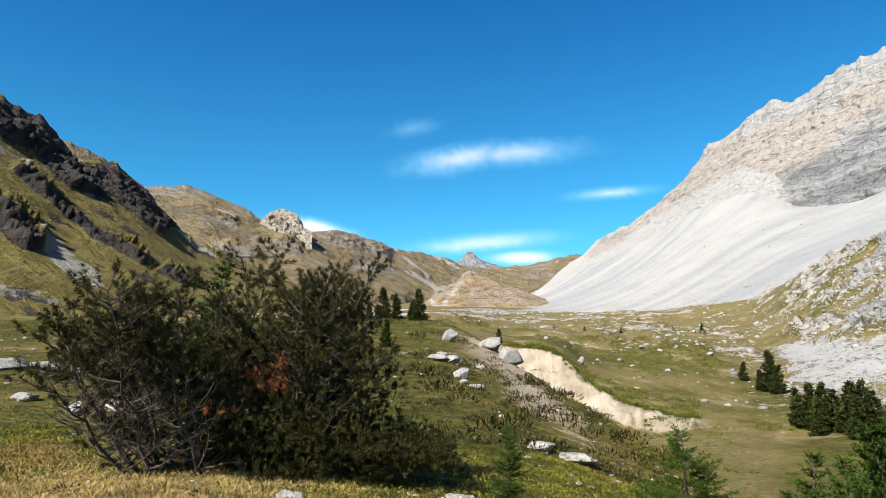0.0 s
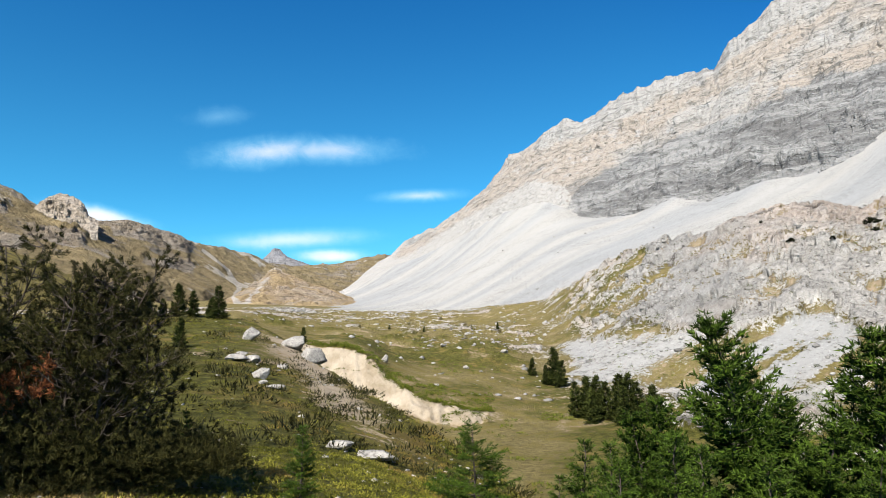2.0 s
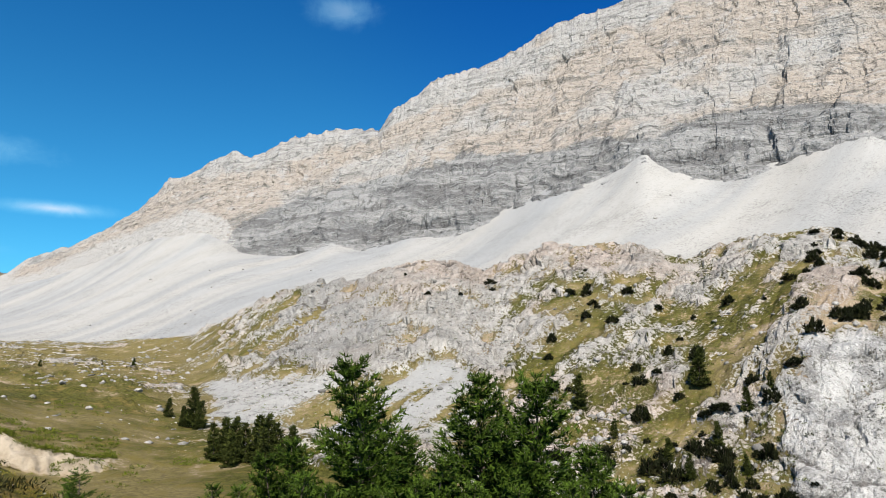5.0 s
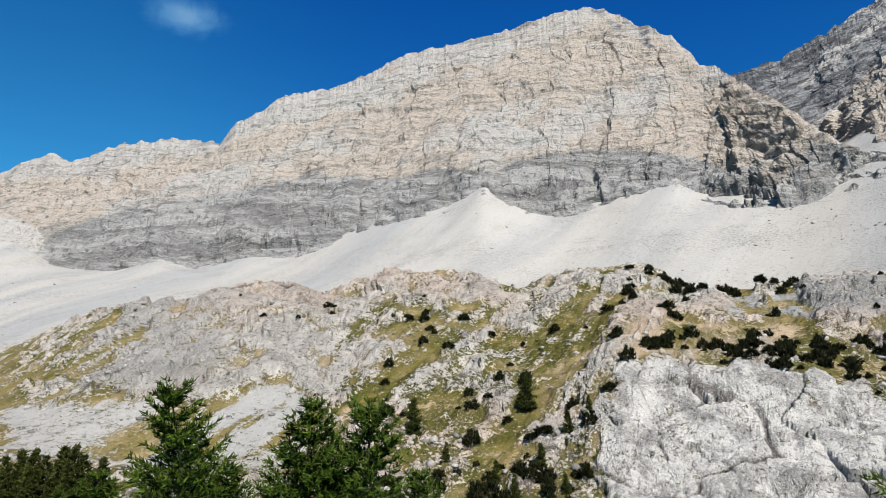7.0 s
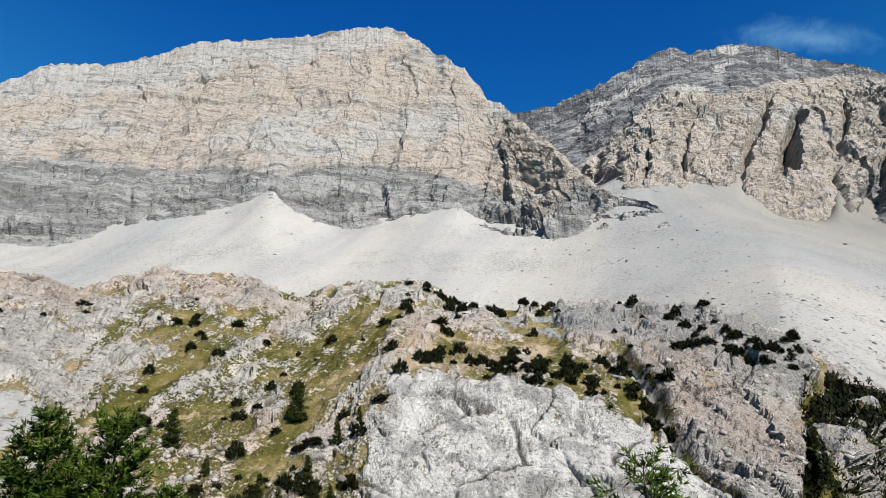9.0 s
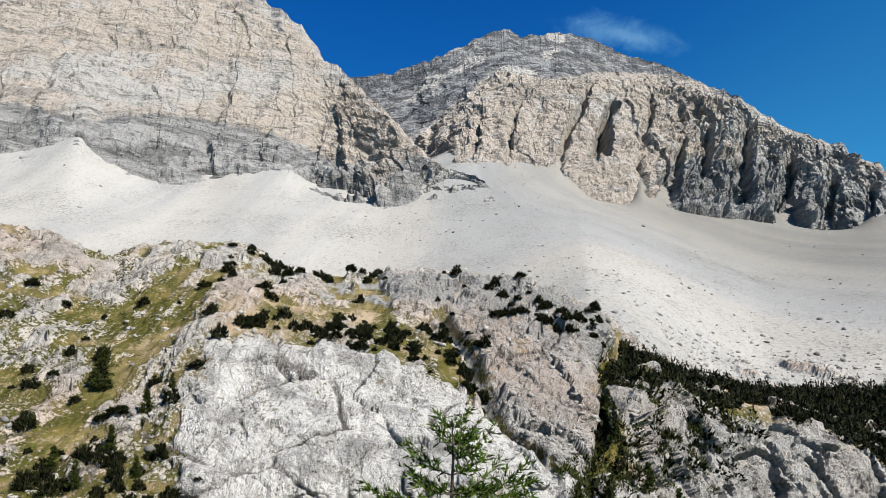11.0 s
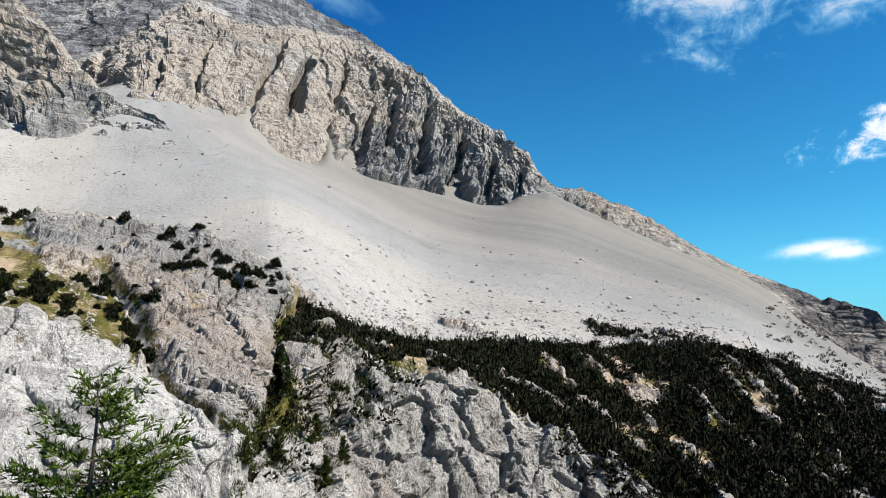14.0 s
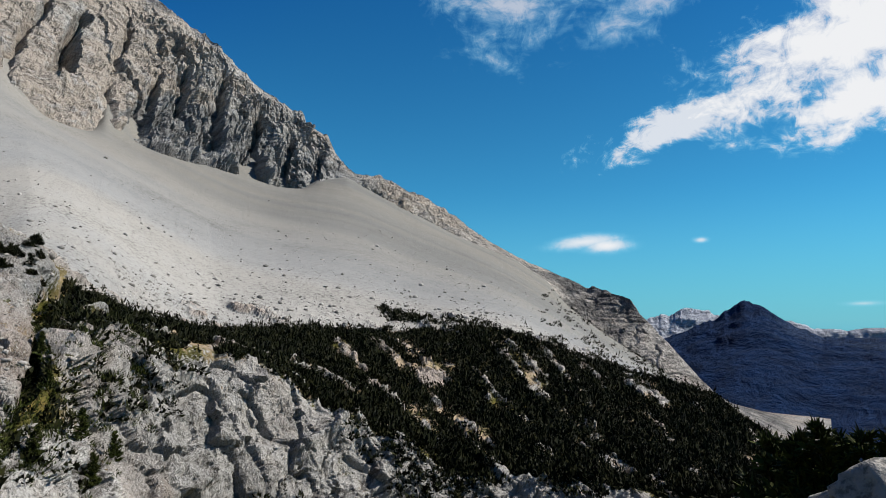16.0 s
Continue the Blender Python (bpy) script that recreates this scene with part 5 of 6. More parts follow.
def conifer(name, label, height, radius, whorl, needles, blade, width, low=0.1, sparse=1.0, group="", material=None, droop=0.0, n=6, sides=4):
    """A conifer built at the origin: trunk, limbs, needles along limbs and twigs."""
    root = new(name)
    hs = np.linspace(0, 1, 9)
    bend = np.stack([RNG.normal(0, 0.012 * height, 9).cumsum() * hs, RNG.normal(0, 0.012 * height, 9).cumsum() * hs, hs * height], -1)
    limbs, org, way_ = [(bend, 0.016 * height * (1 - hs) ** 0.8 + 0.006)], [], []
    z = low
    while z < 0.99:
        q = (1 - z) / (1 - low)
        for a in RNG.uniform(0, 2 * np.pi, whorl):
            if RNG.random() > sparse:
                continue
            L = radius * (q ** 0.8) * RNG.uniform(0.55, 1.12) + 0.03 * height
            rise = -0.12 - droop + 0.75 * z ** 1.5 + RNG.normal(0, 0.12)
            d = np.array([math.cos(a), math.sin(a), rise])
            d /= np.linalg.norm(d)
            st = np.array([np.interp(z, hs, bend[:, k]) for k in range(3)])
            pts = limb(st, d, L, 0.28 + RNG.normal(0, 0.08), n)
            limbs.append((pts, np.linspace(0.006 * height * q + 0.006, 0.003, n)))
            nt = max(3, int(L / (0.035 * height) * 1.7))
            for s in np.linspace(0.18, 1.0, nt):
                c = np.array([np.interp(s, np.linspace(0, 1, n), pts[:, k]) for k in range(3)])
                for side in (-1, 1):
                    w = np.cross(d, (0, 0, 1)) * side * RNG.uniform(0.5, 1) + d * RNG.uniform(0.4, 0.9) + np.array([0, 0, RNG.normal(0.05, 0.25)])
                    w /= np.linalg.norm(w)
                    tl = L * 0.34 * (1.1 - 0.7 * s) * RNG.uniform(0.6, 1.2) + 0.05
                    k = max(2, int(needles * tl / (0.06 * height)))
                    f = RNG.random(k)
                    org.append(c + np.outer(f * tl, w))
                    way_.append(np.tile(w, (k, 1)))
            k = max(2, int(needles * L / (0.1 * height)))
            f = RNG.uniform(0.25, 1.05, k)
            org.append(np.stack([np.interp(f, np.linspace(0, 1, n), pts[:, j]) for j in range(3)], -1))
            way_.append(np.tile(d, (k, 1)))
        z += 0.3 / height * RNG.uniform(0.6, 1.2) * max(1.0, height / 7)
    v, t = tubes(limbs, sides)
    part("trunk", trimesh("trunk", v, t, BARK, True), root)
    org, way_ = np.concatenate(org), np.concatenate(way_)
    way_ = way_ * 0.8 + unit(len(org)) * 0.75 + np.array([0, 0, 0.25])
    v, t = blades(org, way_, blade * RNG.uniform(0.6, 1.3, len(org)), width * RNG.uniform(0.7, 1.3, len(org)))
    part("crown", trimesh("crown", v, t, material or LARCH), root)
    return tagged(root, label, "tree", group)


def bush(name, label, width, height, tufts, blade, thick, material, group):
    """A low spreading mountain pine: short stems, and needles in tufts over an uneven dome."""
    root = new(name)
    stems = []
    for a in RNG.uniform(0, 2 * np.pi, 7):
        d = np.array([math.cos(a), math.sin(a), RNG.uniform(0.4, 1.2)])
        stems.append((limb((0, 0, -0.05), d / np.linalg.norm(d), 0.45 * width, 0.3, 4), np.linspace(0.04 * height, 0.01, 4)))
    v, t = tubes(stems, 4)
    part("stems", trimesh("stems", v, t, BARK, True), root)
    d = unit(tufts)
    d[:, 2] = np.abs(d[:, 2])
    rad = RNG.uniform(0.45, 1.0, tufts) ** 0.5 * (0.8 + 0.35 * vnoise(d * 2.3 + RNG.uniform(0, 50), 5))
    o = d * rad[:, None] * (width / 2, width / 2, height)
    per = 7
    o = np.repeat(o, per, 0)
    w = np.repeat(d, per, 0) * 0.5 + unit(len(o)) * 0.7 + np.array([0, 0, 0.55])
    v, t = blades(o, w, blade * RNG.uniform(0.6, 1.3, len(o)), thick * RNG.uniform(0.7, 1.3, len(o)))
    part("crown", trimesh("crown", v, t, material), root)
    return tagged(root, label, "shrub", group)


def plant(master, first, p, size=1.0, turn=None, sink=0.1, stretch=1.0):
    """A copy of a plant at p; the first goes to the master itself."""
    turn = RNG.uniform(0, 360) if turn is None else turn
    m = pose(p[0], p[1], p[2] - sink, 0, 0, turn) @ Matrix.Diagonal((size, size, size * stretch, 1))
    if first:
        master.matrix_basis = m
        return master
    sc = master.scale.copy()
    master.scale = (1, 1, 1)
    ob = copy_thing(master, m)
    master.scale = sc
    ob.matrix_basis = m
    return ob


def grow(masters, spots, sink=0.1):
    """spots: (point, size, stretch). Masters are used in turn."""
    used = set()
    for k, (p, size, stretch) in enumerate(spots):
        i = k % len(masters)
        plant(masters[i], i not in used, p, size, None, sink * size, stretch)
        used.add(i)


def scatter(name, label, category, base, pts, sizes, material, squash=(0.7, 1.2)):
    """Many small copies of the bases (verts, tris) joined in one mesh of stuff."""
    V, T, off = [], [], 0
    pick = RNG.integers(0, len(base), len(pts))
    for i, (bv, bt) in enumerate(base):
        k = np.where(pick == i)[0]
        if not len(k):
            continue
        a = RNG.uniform(0, 2 * np.pi, len(k))
        c, s = np.cos(a), np.sin(a)
        v = np.empty((len(k), len(bv), 3))
        v[..., 0] = c[:, None] * bv[:, 0] - s[:, None] * bv[:, 1]
        v[..., 1] = s[:, None] * bv[:, 0] + c[:, None] * bv[:, 1]
        v[..., 2] = bv[:, 2] * RNG.uniform(*squash, len(k))[:, None]
        v = v * sizes[k][:, None, None] + pts[k][:, None]
        V.append(v.reshape(-1, 3))
        T.append((bt[None] + off + (np.arange(len(k)) * len(bv))[:, None, None]).reshape(-1, 3))
        off += v.shape[0] * v.shape[1]
    ob = new(name, trimesh(name, np.concatenate(V), np.concatenate(T), material))
    return tagged(ob, label, category, kind="stuff")


def rock_shape(level, planes, rough=0.05):
    """An angular stone of unit size: a ball cut by random planes."""
    bm = bmesh.new()
    bmesh.ops.create_icosphere(bm, subdivisions=level, radius=1)
    d = np.array([v.co[:] for v in bm.verts])
    t = np.array([[v.index for v in f.verts] for f in bm.faces])
    bm.free()
    d /= np.linalg.norm(d, axis=1, keepdims=True)
    n, h = unit(planes), RNG.uniform(0.5, 0.95, planes)
    r = np.min(np.where(d @ n.T > 0.05, h / np.maximum(d @ n.T, 0.05), 9), axis=1).clip(0.4, 1.25)
    if level > 2:
        r = r * (1 + rough * fbm(d * 2.2 + RNG.uniform(0, 40), 1.0, 5, 0.65, 3))
    return d * r[:, None], t


# ---- the dwarf pine thicket by the viewpoint ----
def thicket():
    root = new("mountain_pine")
    base = stand(-17.9, r=11.6)
    root.matrix_basis = pose(base.x, base.y, base.z - 0.1, 0, 0, 18.5)      # x runs across the view, y away
    stems, twigs, dead, tuft, tdir, red, rdir = [], [], [], [], [], [], []
    for k in range(44):
        x0 = RNG.uniform(-1.15, 1.75)
        st = np.array([x0, RNG.uniform(-0.9, 1.0), 0.0])
        a = math.atan2(RNG.normal(0, 0.5), x0 / 1.8 + RNG.normal(0, 0.4))
        h = 2.75 - 0.42 * abs(x0 - 0.1) ** 1.8
        L = RNG.uniform(0.72, 1.05) * max(1.1, h)
        d = np.array([math.cos(a) * 0.65, math.sin(a) * 0.5, 0.95]) + RNG.normal(0, 0.15, 3)
        d /= np.linalg.norm(d)
        pts = limb(st, d, L, 0.22, 8, 0.25)
        stems.append((pts, np.linspace(0.032, 0.008, 8)))
        for s in np.linspace(0.14, 1.0, 17):
            c = np.array([np.interp(s, np.linspace(0, 1, 8), pts[:, j]) for j in range(3)])
            for _ in range(2):
                b = RNG.uniform(0, 2 * np.pi)
                w = np.array([math.cos(b), math.sin(b) * 0.8, RNG.uniform(-0.15, 0.55)])
                w /= np.linalg.norm(w)
                bl = (0.85 - 0.5 * s) * RNG.uniform(0.5, 1.15)
                bp = limb(c, w, bl, 0.35, 5, 0.1)
                bare = c[2] < 1.35 and c[0] < 0.9 and RNG.random() < 0.8
                (dead if bare else twigs).append((bp, np.linspace(0.014, 0.004, 5)))
                for f in np.linspace(0.3, 1.0, 5):
                    e = np.array([np.interp(f, np.linspace(0, 1, 5), bp[:, j]) for j in range(3)])
                    g = w + RNG.normal(0, 0.6, 3)
                    g /= np.linalg.norm(g)
                    tl = RNG.uniform(0.1, 0.24)
                    tp = limb(e, g, tl, 0.5, 3, 0.1)
                    (dead if bare else twigs).append((tp, np.linspace(0.006, 0.003, 3)))
                    if bare:
                        continue
                    hot = abs(tp[-1][0] - 0.3) < 0.75 and abs(tp[-1][2] - 1.25 - 0.35 * tp[-1][0]) < 0.26 and tp[-1][1] < 0.3
                    for q in (tp[-1], (tp[-1] + tp[1]) / 2):
                        (red if hot and RNG.random() < 0.7 else tuft).append(q)
                        (rdir if len(red) > len(rdir) else tdir).append(g)
    core = unit(2600) * RNG.random(2600)[:, None] ** 0.4 * (1.95, 0.95, 1.05) + (0.35, 0.0, 1.1)
    for c in core:
        if c[0] < -0.3 and c[2] < 1.1:
            continue
        g = unit(1)[0]
        tuft.append(c)
        tdir.append(g + np.array([0, 0, 0.6]))
    for k in range(190):                                                     # the low dark skirt
        c = np.array([RNG.uniform(0.2, 3.4), RNG.uniform(-1.6, 0.3), 0.0])
        c[2] = RNG.uniform(0.02, 0.2 + 0.25 * max(0, 3.2 - c[0]))
        for f in range(26):
            g = unit(1)[0]
            g[2] = abs(g[2])
            tuft.append(c + g * RNG.uniform(0.1, 0.45) * (1, 1, 1.2))
            tdir.append(g)
    for mesh, paths, bark, side in (("branches", twigs, BARK, 3), ("dead_twigs", dead, DEADWOOD, 3)):
        v, t = tubes(paths, side)
        tagged(part(mesh, trimesh(mesh, v, t, bark, True), root, {"dead_twigs": "bleached bare dead twigs"}.get(mesh, "")), kind="stuff")
    for one in stems:
        v, t = tubes([one], 6)
        part("stem", trimesh("stem", v, t, BARK, True), root)

    def needles(mesh, pts, dirs, material, label):
        per = 25
        o, g = np.repeat(np.array(pts), per, 0), np.repeat(np.array(dirs), per, 0)
        w = g * 0.7 + unit(len(o)) * 0.8 + np.array([0, 0, 0.3])
        v, t = blades(o + RNG.normal(0, 0.014, o.shape), w, 0.07 * RNG.uniform(0.6, 1.3, len(o)), 0.0105 * RNG.uniform(0.7, 1.3, len(o)))
        ob = part(mesh, trimesh(mesh, v, t, material), root, label)
        if label:
            tagged(ob, label, kind="stuff")

    needles("crown", tuft, tdir, DARKPINE, "")
    needles("dead_spray", red, rdir, RUST, "rust-red spray of dead needles")
    tagged(root, "broad dark mountain pine with bare twigs and one rusty spray", "shrub")


thicket()
sprig = bush("dwarf_pine", "small green mountain pine at the edge of the path", 0.95, 0.62, 260, 0.085, 0.014, LARCH, "")
p = stand(-24.6, r=5.0, v0=1.2)
sprig.matrix_basis = pose(p.x, p.y, p.z - 0.04)

# ---- larches below the viewpoint ----
tall = [conifer("larch_tree", "green larch tree on the slope below the viewpoint", 9.0, 2.6, 9, 24, 0.19, 0.052, group="larches below the viewpoint") for _ in range(2)]
young = [conifer("larch_tree", "fresh green young larch on the heath slope", 4.0, 1.05, 7, 12, 0.11, 0.028, group="young larches") for _ in range(2)]
bare = conifer("larch_tree", "thin larch with sparse long branches", 5.0, 3.0, 5, 12, 0.13, 0.034, sparse=0.7, group="young larches", droop=0.2)


def topped(b, r, top, tallness):
    """Where a plant stands at bearing b and distance r whose tip is seen at the angle top: point, size, stretch."""
    p = stand(b, r=r)
    return p, (math.tan(radians(top)) * r - p.z) / tallness, 1.0


grow(tall, [topped(b, r, e, 9.0) for b, r, e in [(38.6, 25, 1.35), (48.3, 26, -0.2), (52.6, 26.5, 0.1), (33.1, 27, -5.2), (31.4, 26, -6.2), (42.2, 27, -5.2), (44.2, 24, -6.0), (56, 27, -5.5)]])
grow(young, [topped(b, r, e, 4.0) for b, r, e in [(4.9, 10.5, -6.9), (26.9, 22, -8.2), (28.9, 21, -8.4), (36, 18, -8.6), (40.5, 18, -8.8), (46.5, 19, -8.2), (50.5, 19, -8.4), (59, 21, -8.2), (34, 20, -7.6),
                                                 (-18.3, 22, 6.6), (-3.6, 13, -5.6), (24.9, 17, -11.0), (30, 17, -9.6), (1.2, 12.5, -9.6), (55, 20, -8)]])
grow([bare], [topped(b, r, e, 5.0) for b, r, e in [(91.6, 11.5, -2.4), (18.4, 18, -7.0), (94, 12, -8.5)]])

# ---- conifers of the valley and the ridge ----
clump = fbm(flatP, 1 / 14, 3, 0.55, 61).reshape(shape)
mid = [conifer("conifer_tree", "small dark conifer standing on the far slope", 5.0, 1.25, 5, 3, 0.42, 0.14, 0.06, group="conifers of the valley", material=DEEP, n=3, sides=3) for _ in range(3)]
spots = []
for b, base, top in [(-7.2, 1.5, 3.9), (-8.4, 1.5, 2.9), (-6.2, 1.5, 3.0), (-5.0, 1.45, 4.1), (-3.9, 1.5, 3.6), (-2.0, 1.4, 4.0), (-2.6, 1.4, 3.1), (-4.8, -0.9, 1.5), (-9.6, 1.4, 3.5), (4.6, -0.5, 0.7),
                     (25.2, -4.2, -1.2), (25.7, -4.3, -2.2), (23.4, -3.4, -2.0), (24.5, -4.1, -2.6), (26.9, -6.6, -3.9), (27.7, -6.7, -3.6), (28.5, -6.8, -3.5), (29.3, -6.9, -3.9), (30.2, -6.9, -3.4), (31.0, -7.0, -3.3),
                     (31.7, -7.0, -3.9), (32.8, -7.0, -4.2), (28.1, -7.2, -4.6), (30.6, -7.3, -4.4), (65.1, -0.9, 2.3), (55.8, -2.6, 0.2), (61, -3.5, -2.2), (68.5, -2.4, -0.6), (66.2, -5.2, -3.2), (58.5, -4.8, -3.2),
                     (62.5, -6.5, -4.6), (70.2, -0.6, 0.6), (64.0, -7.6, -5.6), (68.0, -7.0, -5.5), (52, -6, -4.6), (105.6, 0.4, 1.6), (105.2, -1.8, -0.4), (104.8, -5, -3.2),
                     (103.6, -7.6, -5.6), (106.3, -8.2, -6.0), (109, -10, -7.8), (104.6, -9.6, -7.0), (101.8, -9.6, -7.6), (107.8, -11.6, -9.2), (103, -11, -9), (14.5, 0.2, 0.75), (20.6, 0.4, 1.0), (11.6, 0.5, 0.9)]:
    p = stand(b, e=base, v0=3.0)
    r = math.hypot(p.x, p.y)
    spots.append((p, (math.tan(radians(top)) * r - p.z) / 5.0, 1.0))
spots += [topped(b, r, e, 5.0) for b, r, e in [(161.5, 45, -8.7), (163, 42, -8.3), (165, 45, -8.1), (167.2, 44, -8.4), (159.5, 48, -9.5), (168.5, 46, -8.0), (164, 50, -8.6)]]
grow(mid, spots)
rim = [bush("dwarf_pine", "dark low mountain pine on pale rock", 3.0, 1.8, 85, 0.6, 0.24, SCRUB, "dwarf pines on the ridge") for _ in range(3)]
tuftw = np.clip(0.15 + 2.5 * clump, 0, 1)
pts = np.concatenate([strew(330, 72, 95, 8.05, 8.6, tuftw), strew(90, 73, 80, 8.5, 8.95, tuftw), strew(44, 95.5, 103.5, 8.6, 8.76), strew(55, 52, 74, 7.0, 8.6), strew(16, 40, 60, 8.2, 8.9), strew(30, 78, 104, 8.8, 8.99), strew(36, 48, 72, 6.6, 7.6), strew(16, 103, 108, 7, 8.8)])
grow(rim, [(Vector(p), RNG.uniform(0.4, 1.25), RNG.uniform(0.7, 1.5)) for p in pts])

# ---- scrub forest, heath, grass, rubble: stuff ----
def spiky(n, width, height, blade, thick, up=0.5):
    d = unit(n)
    d[:, 2] = np.abs(d[:, 2])
    o = d * RNG.uniform(0.3, 1, n)[:, None] ** 0.5 * (width / 2, width / 2, height)
    return blades(o, d * 0.6 + unit(n) * 0.5 + np.array([0, 0, up]), blade * RNG.uniform(0.6, 1.4, n), thick * RNG.uniform(0.6, 1.4, n))


def cone(n, height, radius, blade, thick):
    z = RNG.random(n) ** 1.5 * 0.95
    a = RNG.uniform(0, 2 * np.pi, n)
    q = radius * (1 - z) * RNG.uniform(0.3, 1, n)
    o = np.stack([q * np.cos(a), q * np.sin(a), z * height], -1)
    w = np.stack([np.cos(a), np.sin(a), 0.4 + 0 * a], -1) + 0.5 * unit(n)
    return blades(o, w, blade * (1.1 - z) * RNG.uniform(0.7, 1.3, n), thick * RNG.uniform(0.7, 1.3, n))


thick = np.clip(0.6 + 2.2 * clump + 0.4 * n2, 0, 1)
thick = np.clip(0.85 + 1.1 * clump - 1.6 * np.clip(2.6 * bald - 0.12, 0, 1), 0, 1)
lean_ = np.exp(-((VV - 9.25 - 0.07 * (134 - BB)) / 0.16) ** 2)     # the tongue of scrub that climbs the scree
wood_pts = np.concatenate([strew(13000, 112, 168, 8.0, 9.05, np.clip(thick + 0.35 * step(VV, 8.6, 8.9), 0, 1)), strew(1500, 106, 114, 8.2, 9.05, thick), strew(900, 106, 114, 7.0, 8.2, thick * 0.5), strew(9000, 117, 170, 6.98, 8.02, thick),
                           strew(1400, 128, 146, 9.05, 9.75, lean_ * np.clip(0.5 + 2.2 * clump, 0, 1)), strew(260, 136, 150, 9.05, 9.6, np.clip(2.5 * clump, 0, 1)), strew(1300, 104, 150, 6.0, 7.1, np.clip(2.6 * clump - 0.1, 0, 1)), strew(420, 101, 106.5, 6.2, 8.6, ditch), strew(500, 143, 153, 9.9, 11.0, thick * 0.5)])
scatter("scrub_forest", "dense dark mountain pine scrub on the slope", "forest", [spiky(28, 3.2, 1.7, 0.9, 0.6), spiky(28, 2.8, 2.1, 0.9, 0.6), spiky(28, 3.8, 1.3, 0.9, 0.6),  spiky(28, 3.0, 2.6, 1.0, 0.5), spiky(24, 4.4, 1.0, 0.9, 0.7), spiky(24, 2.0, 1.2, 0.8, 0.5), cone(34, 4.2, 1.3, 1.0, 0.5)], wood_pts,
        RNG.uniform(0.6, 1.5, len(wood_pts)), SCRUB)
green = np.clip(grass * 1.2 - 0.25, 0, 1)
hp = strew(24000, -42, 36, 2.05, 3.98, green)
hd = np.hypot(hp[:, 0], hp[:, 1])
scatter("heath", "low green heath and juniper mats on the slope", "heath", [spiky(18, 1.1, 0.24, 0.17, 0.085, 0.25) for _ in range(4)], hp, RNG.uniform(0.4, 1.2, len(hp)) * (0.2 + 0.0055 * hd), HEATH)
jp = strew(420, -10, 24, 3.0, 4.2, np.clip(0.5 + 1.5 * clump, 0, 1))
scatter("juniper", "dark juniper cushions among the heath", "shrub", [spiky(70, 2.2, 0.5, 0.3, 0.08, 0.3) for _ in range(3)], jp, RNG.uniform(0.35, 0.95, len(jp)), DARKPINE)
gp = strew(13000, -42, -6, 1.6, 2.75, np.clip(1.1 - grass, 0.1, 1))
scatter("dry_grass", "tufts of dry yellow grass by the path", "grass", [spiky(14, 0.8, 0.05, 0.15, 0.022, 0.25) for _ in range(4)], gp, RNG.uniform(0.15, 0.5, len(gp)), STRAW, (0.6, 1.2))
mp = np.concatenate([strew(2400, 6, 42, 5.0, 8.6, np.clip(0.1 + 2.2 * clump, 0, 1)), strew(420, 5, 20, 6.93, 7.12)])
scatter("juniper", "dark juniper cushions on the valley meadow", "shrub", [spiky(40, 2.6, 0.5, 0.4, 0.16, 0.3) for _ in range(3)], mp, RNG.uniform(0.3, 0.9, len(mp)), MATS)
tp = strew(9500, 30, 106, 6.6, 8.95, np.clip((1 - rock) * 0.7, 0, 1))
scatter("scrub", "low green and brown tufts between the ridge rocks", "shrub", [spiky(22, 2.0, 0.7, 0.5, 0.2, 0.4) for _ in range(3)], tp, RNG.uniform(0.15, 0.6, len(tp)), MATS)
dark_pts = strew(3000, 34, 82, 6.8, 8.9, np.clip((1 - rock) * (0.1 + 1.8 * clump), 0, 1))
scatter("scrub", "small dark dwarf pine cushions between the ridge rocks", "shrub", [spiky(34, 2.2, 0.8, 0.5, 0.2, 0.4) for _ in range(3)], dark_pts, RNG.uniform(0.2, 0.75, len(dark_pts)), DEEP)
gully_pts = np.concatenate([strew(900, 100.5, 111, 6.0, 7.4, np.clip(0.25 + 2.2 * clump, 0, 1)), strew(500, 101, 106.5, 6.4, 8.8, ditch)])
scatter("scrub", "olive and dark green bushes in the gully", "shrub", [spiky(40, 2.4, 1.5, 0.6, 0.2, 0.5) for _ in range(3)], gully_pts, RNG.uniform(0.4, 1.3, len(gully_pts)), DEEP)
small_rocks = []
for _ in range(10):
    rv, rt = rock_shape(1, 7)
    small_rocks.append((rv * RNG.uniform(0.55, 1.2, 3) + RNG.normal(0, 0.09, rv.shape), rt))
lower = np.clip(1.0 - (VV - 10) * 1.3, 0.05, 1)
sp = np.concatenate([strew(15000, 98, 156, 9.1, 10.95, lower ** 2.0 * np.clip(0.7 + 1.6 * clump, 0, 1)), strew(2500, 83, 100, 10.5, 11.0, np.clip(0.1 + 1.6 * clump, 0, 1)), strew(5000, 8, 98, 9.9, 10.98, lower * np.clip(0.4 + clump, 0, 1))])
scatter("scree_boulders", "scattered grey blocks on the scree", "stones", small_rocks, sp, np.minimum(RNG.lognormal(-1.15, 0.7, len(sp)), 1.5), RUBBLE, (0.6, 1.1))
vp = np.concatenate([strew(9000, 0, 34, 7.6, 10.1, np.clip(0.35 + 1.6 * clump, 0, 1)), strew(60, 8, 26, 7.1, 7.6)])
scatter("valley_stones", "pale stones strewn over the valley meadow", "stones", small_rocks, vp, np.minimum(RNG.lognormal(-1.25, 0.65, len(vp)), 1.1), RUBBLE, (0.5, 0.9))
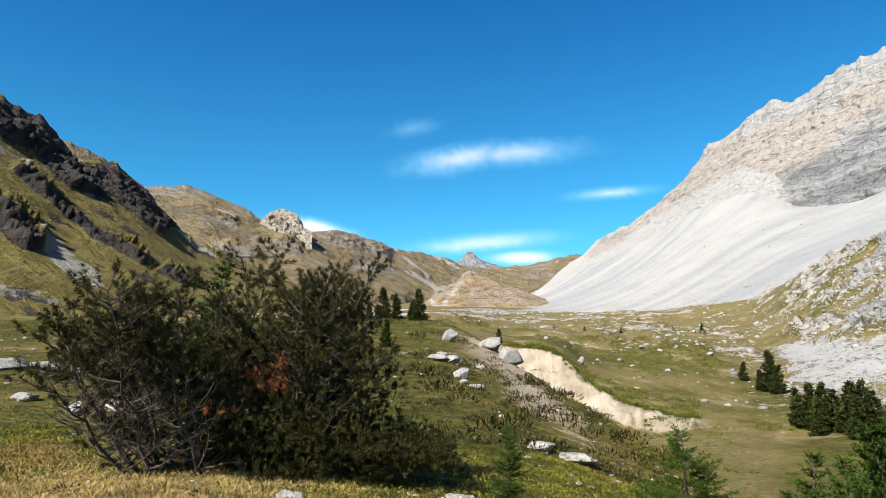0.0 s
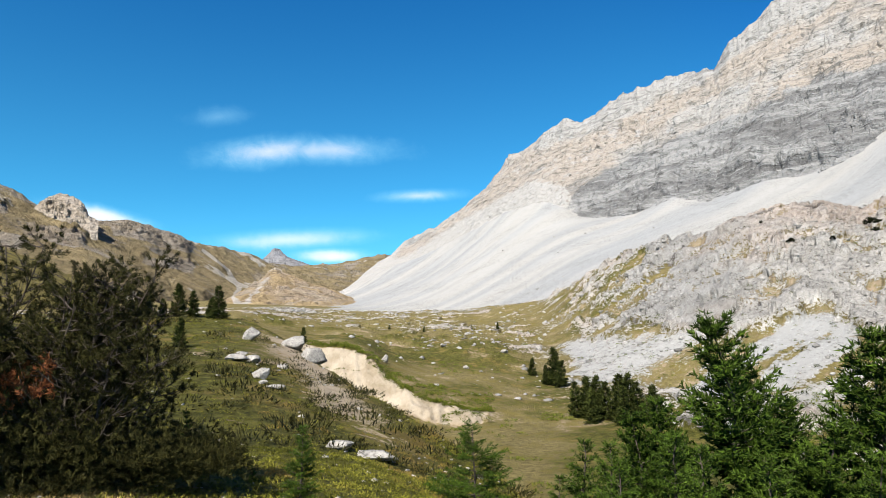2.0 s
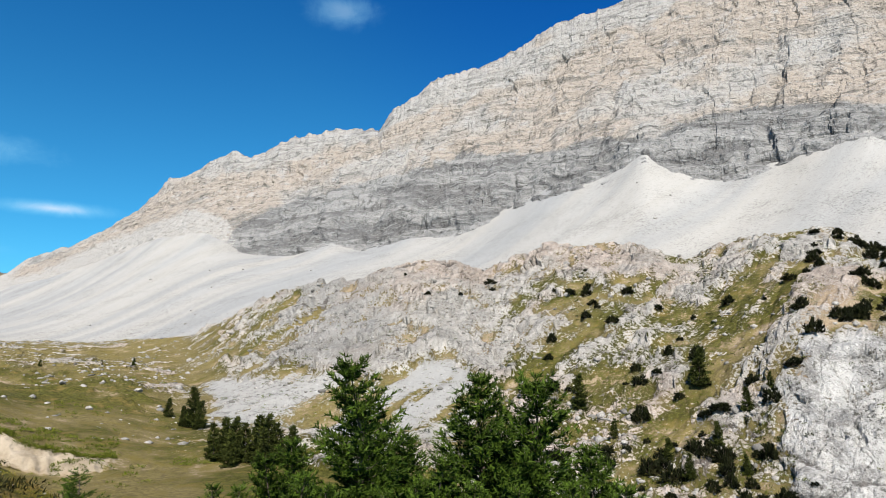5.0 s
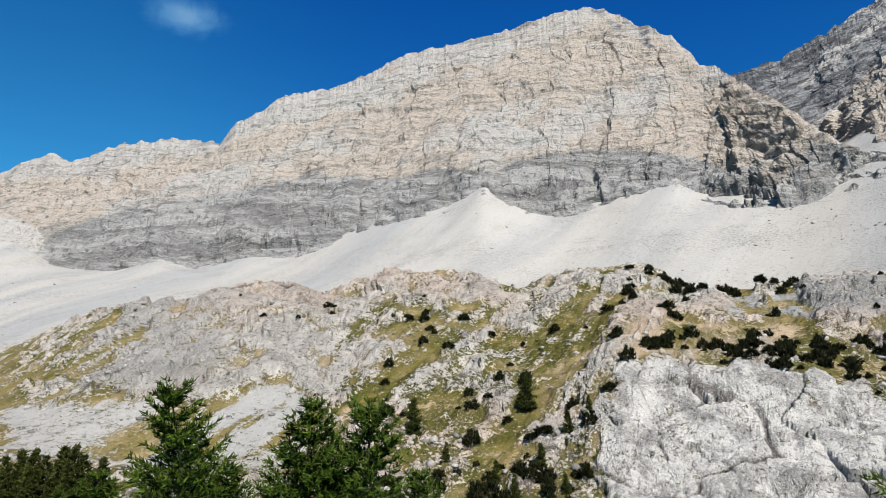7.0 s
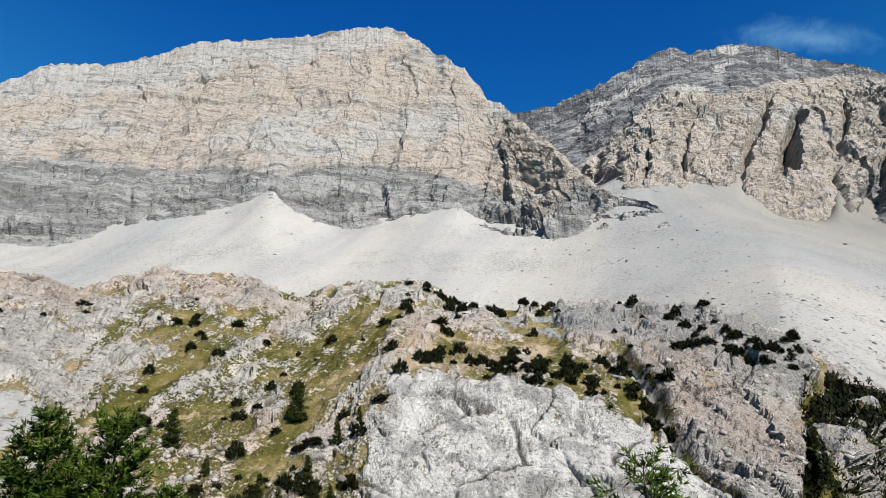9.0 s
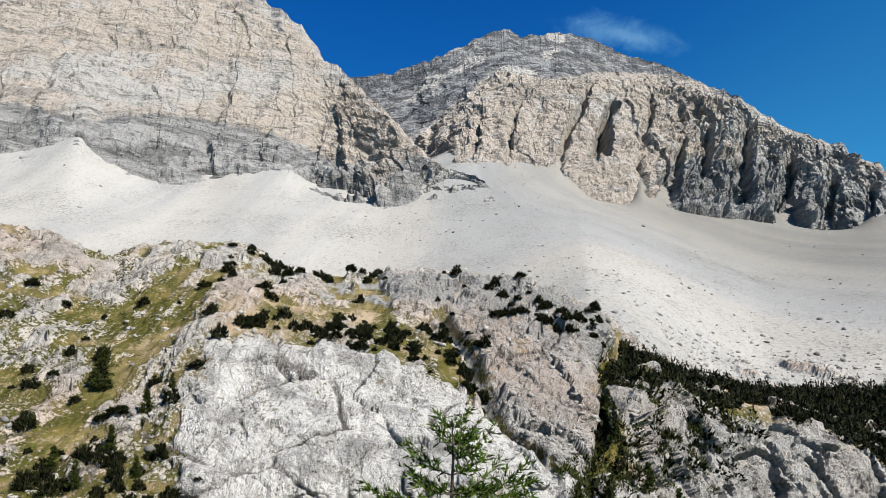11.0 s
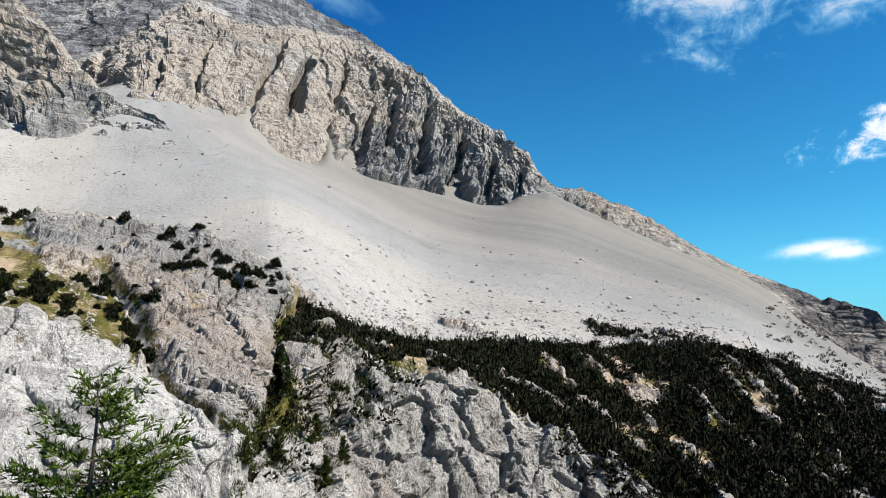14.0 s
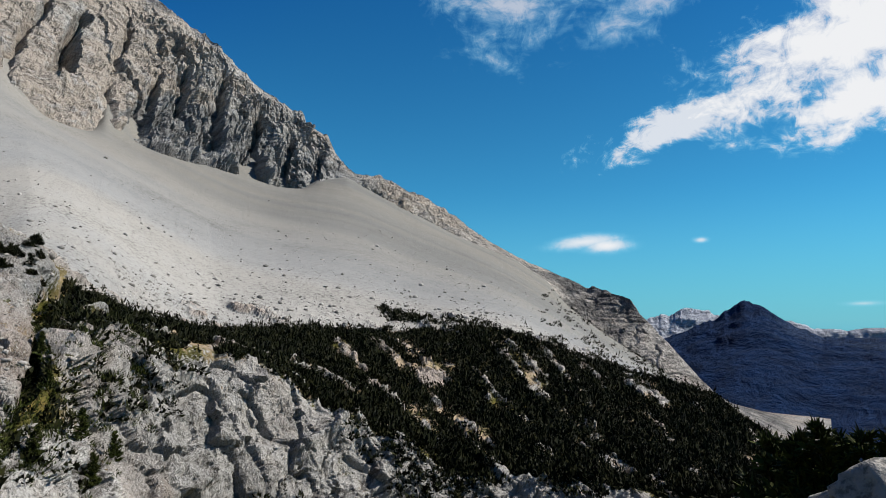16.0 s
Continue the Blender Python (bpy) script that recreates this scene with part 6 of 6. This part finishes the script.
rp = strew(16000, 28, 108, 6.6, 9.0, np.clip(0.2 + 0.5 * rock + scree * 0.4 - slab, 0, 1) * np.clip(0.6 + 1.5 * clump, 0, 1))
scatter("ridge_rubble", "broken pale blocks over the ridge", "stones", small_rocks, rp, np.minimum(RNG.lognormal(-1.3, 0.7, len(rp)), 0.9), RUBBLE, (0.5, 1.0))
np_ = strew(420, -40, 22, 1.8, 3.95)
scatter("pebbles", "small pale stones in the heath", "stones", small_rocks, np_, RNG.uniform(0.35, 1.3, len(np_)) * (0.02 + 0.0032 * np.hypot(np_[:, 0], np_[:, 1])), STONE, (0.4, 0.8))

# ---- boulders, one by one: bearing, angle, width in metres, height over width, depth ----
BOULDERS = [(0.4, -0.35, 1.6, 0.8), (3.7, -0.95, 2.7, 0.5), (5.3, -2.0, 2.4, 0.62), (-0.7, -1.9, 1.6, 0.3), (0.8, -2.1, 1.0, 0.7), (-0.2, -1.5, 0.9, 0.5), (3.2, -2.6, 0.8, 0.6), (1.3, -3.5, 0.95, 0.7), (2.3, -4.3, 0.9, 0.25),
            (1.5, -4.1, 0.5, 0.5), (7.5, -9.0, 1.05, 0.25), (10.5, -9.9, 1.45, 0.28), (1.1, -13.0, 0.36, 0.6), (-2.0, -13.4, 0.6, 0.25), (11.2, -2.2, 1.7, 0.9), (18.0, -2.9, 1.3, 0.7), (-24, -6, 1.5, 0.3), (-32, -2.2, 2.6, 0.25),
            (-29, -2.4, 2.2, 0.3), (-30.5, -4.6, 0.9, 0.4), (-27.5, -5.3, 0.9, 0.35), (-34, -9.8, 0.5, 0.4), (-33, -12.8, 0.5, 0.4), (-12, -12.4, 0.35, 0.4), (21, -1.6, 1.8, 0.6), (16, -1.2, 2.0, 0.6), (24, -1.4, 2.2, 0.6),
            (-4.5, -9.8, 0.4, 0.4), (-9, -0.5, 0.9, 0.4)]
NEAR_ROCKS = [(166.3, 9.0, 1.5, 0.5), (163, 9.3, 1.0, 0.45), (145.8, 9.0, 0.6, 0.85), (160.3, 9.6, 0.5, 0.5), (169.5, 8.5, 1.2, 0.5)]
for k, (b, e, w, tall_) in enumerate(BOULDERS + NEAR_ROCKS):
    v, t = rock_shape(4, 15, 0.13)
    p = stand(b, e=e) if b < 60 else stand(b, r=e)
    me = trimesh("boulder", v * (w / 2, w / 2 * RNG.uniform(0.7, 1.0), w / 2 * tall_ * 1.15), t, STONE)
    ob = new("boulder", me)
    ob.matrix_basis = pose(p.x, p.y, p.z + 0.28 * w * tall_, 0, 0, -b + RNG.uniform(-20, 20))
    tagged(ob, "pale limestone boulder lying in the heath" if abs(b) < 60 else "pale rock at the edge of the viewpoint", "boulder", "boulders of the slope")
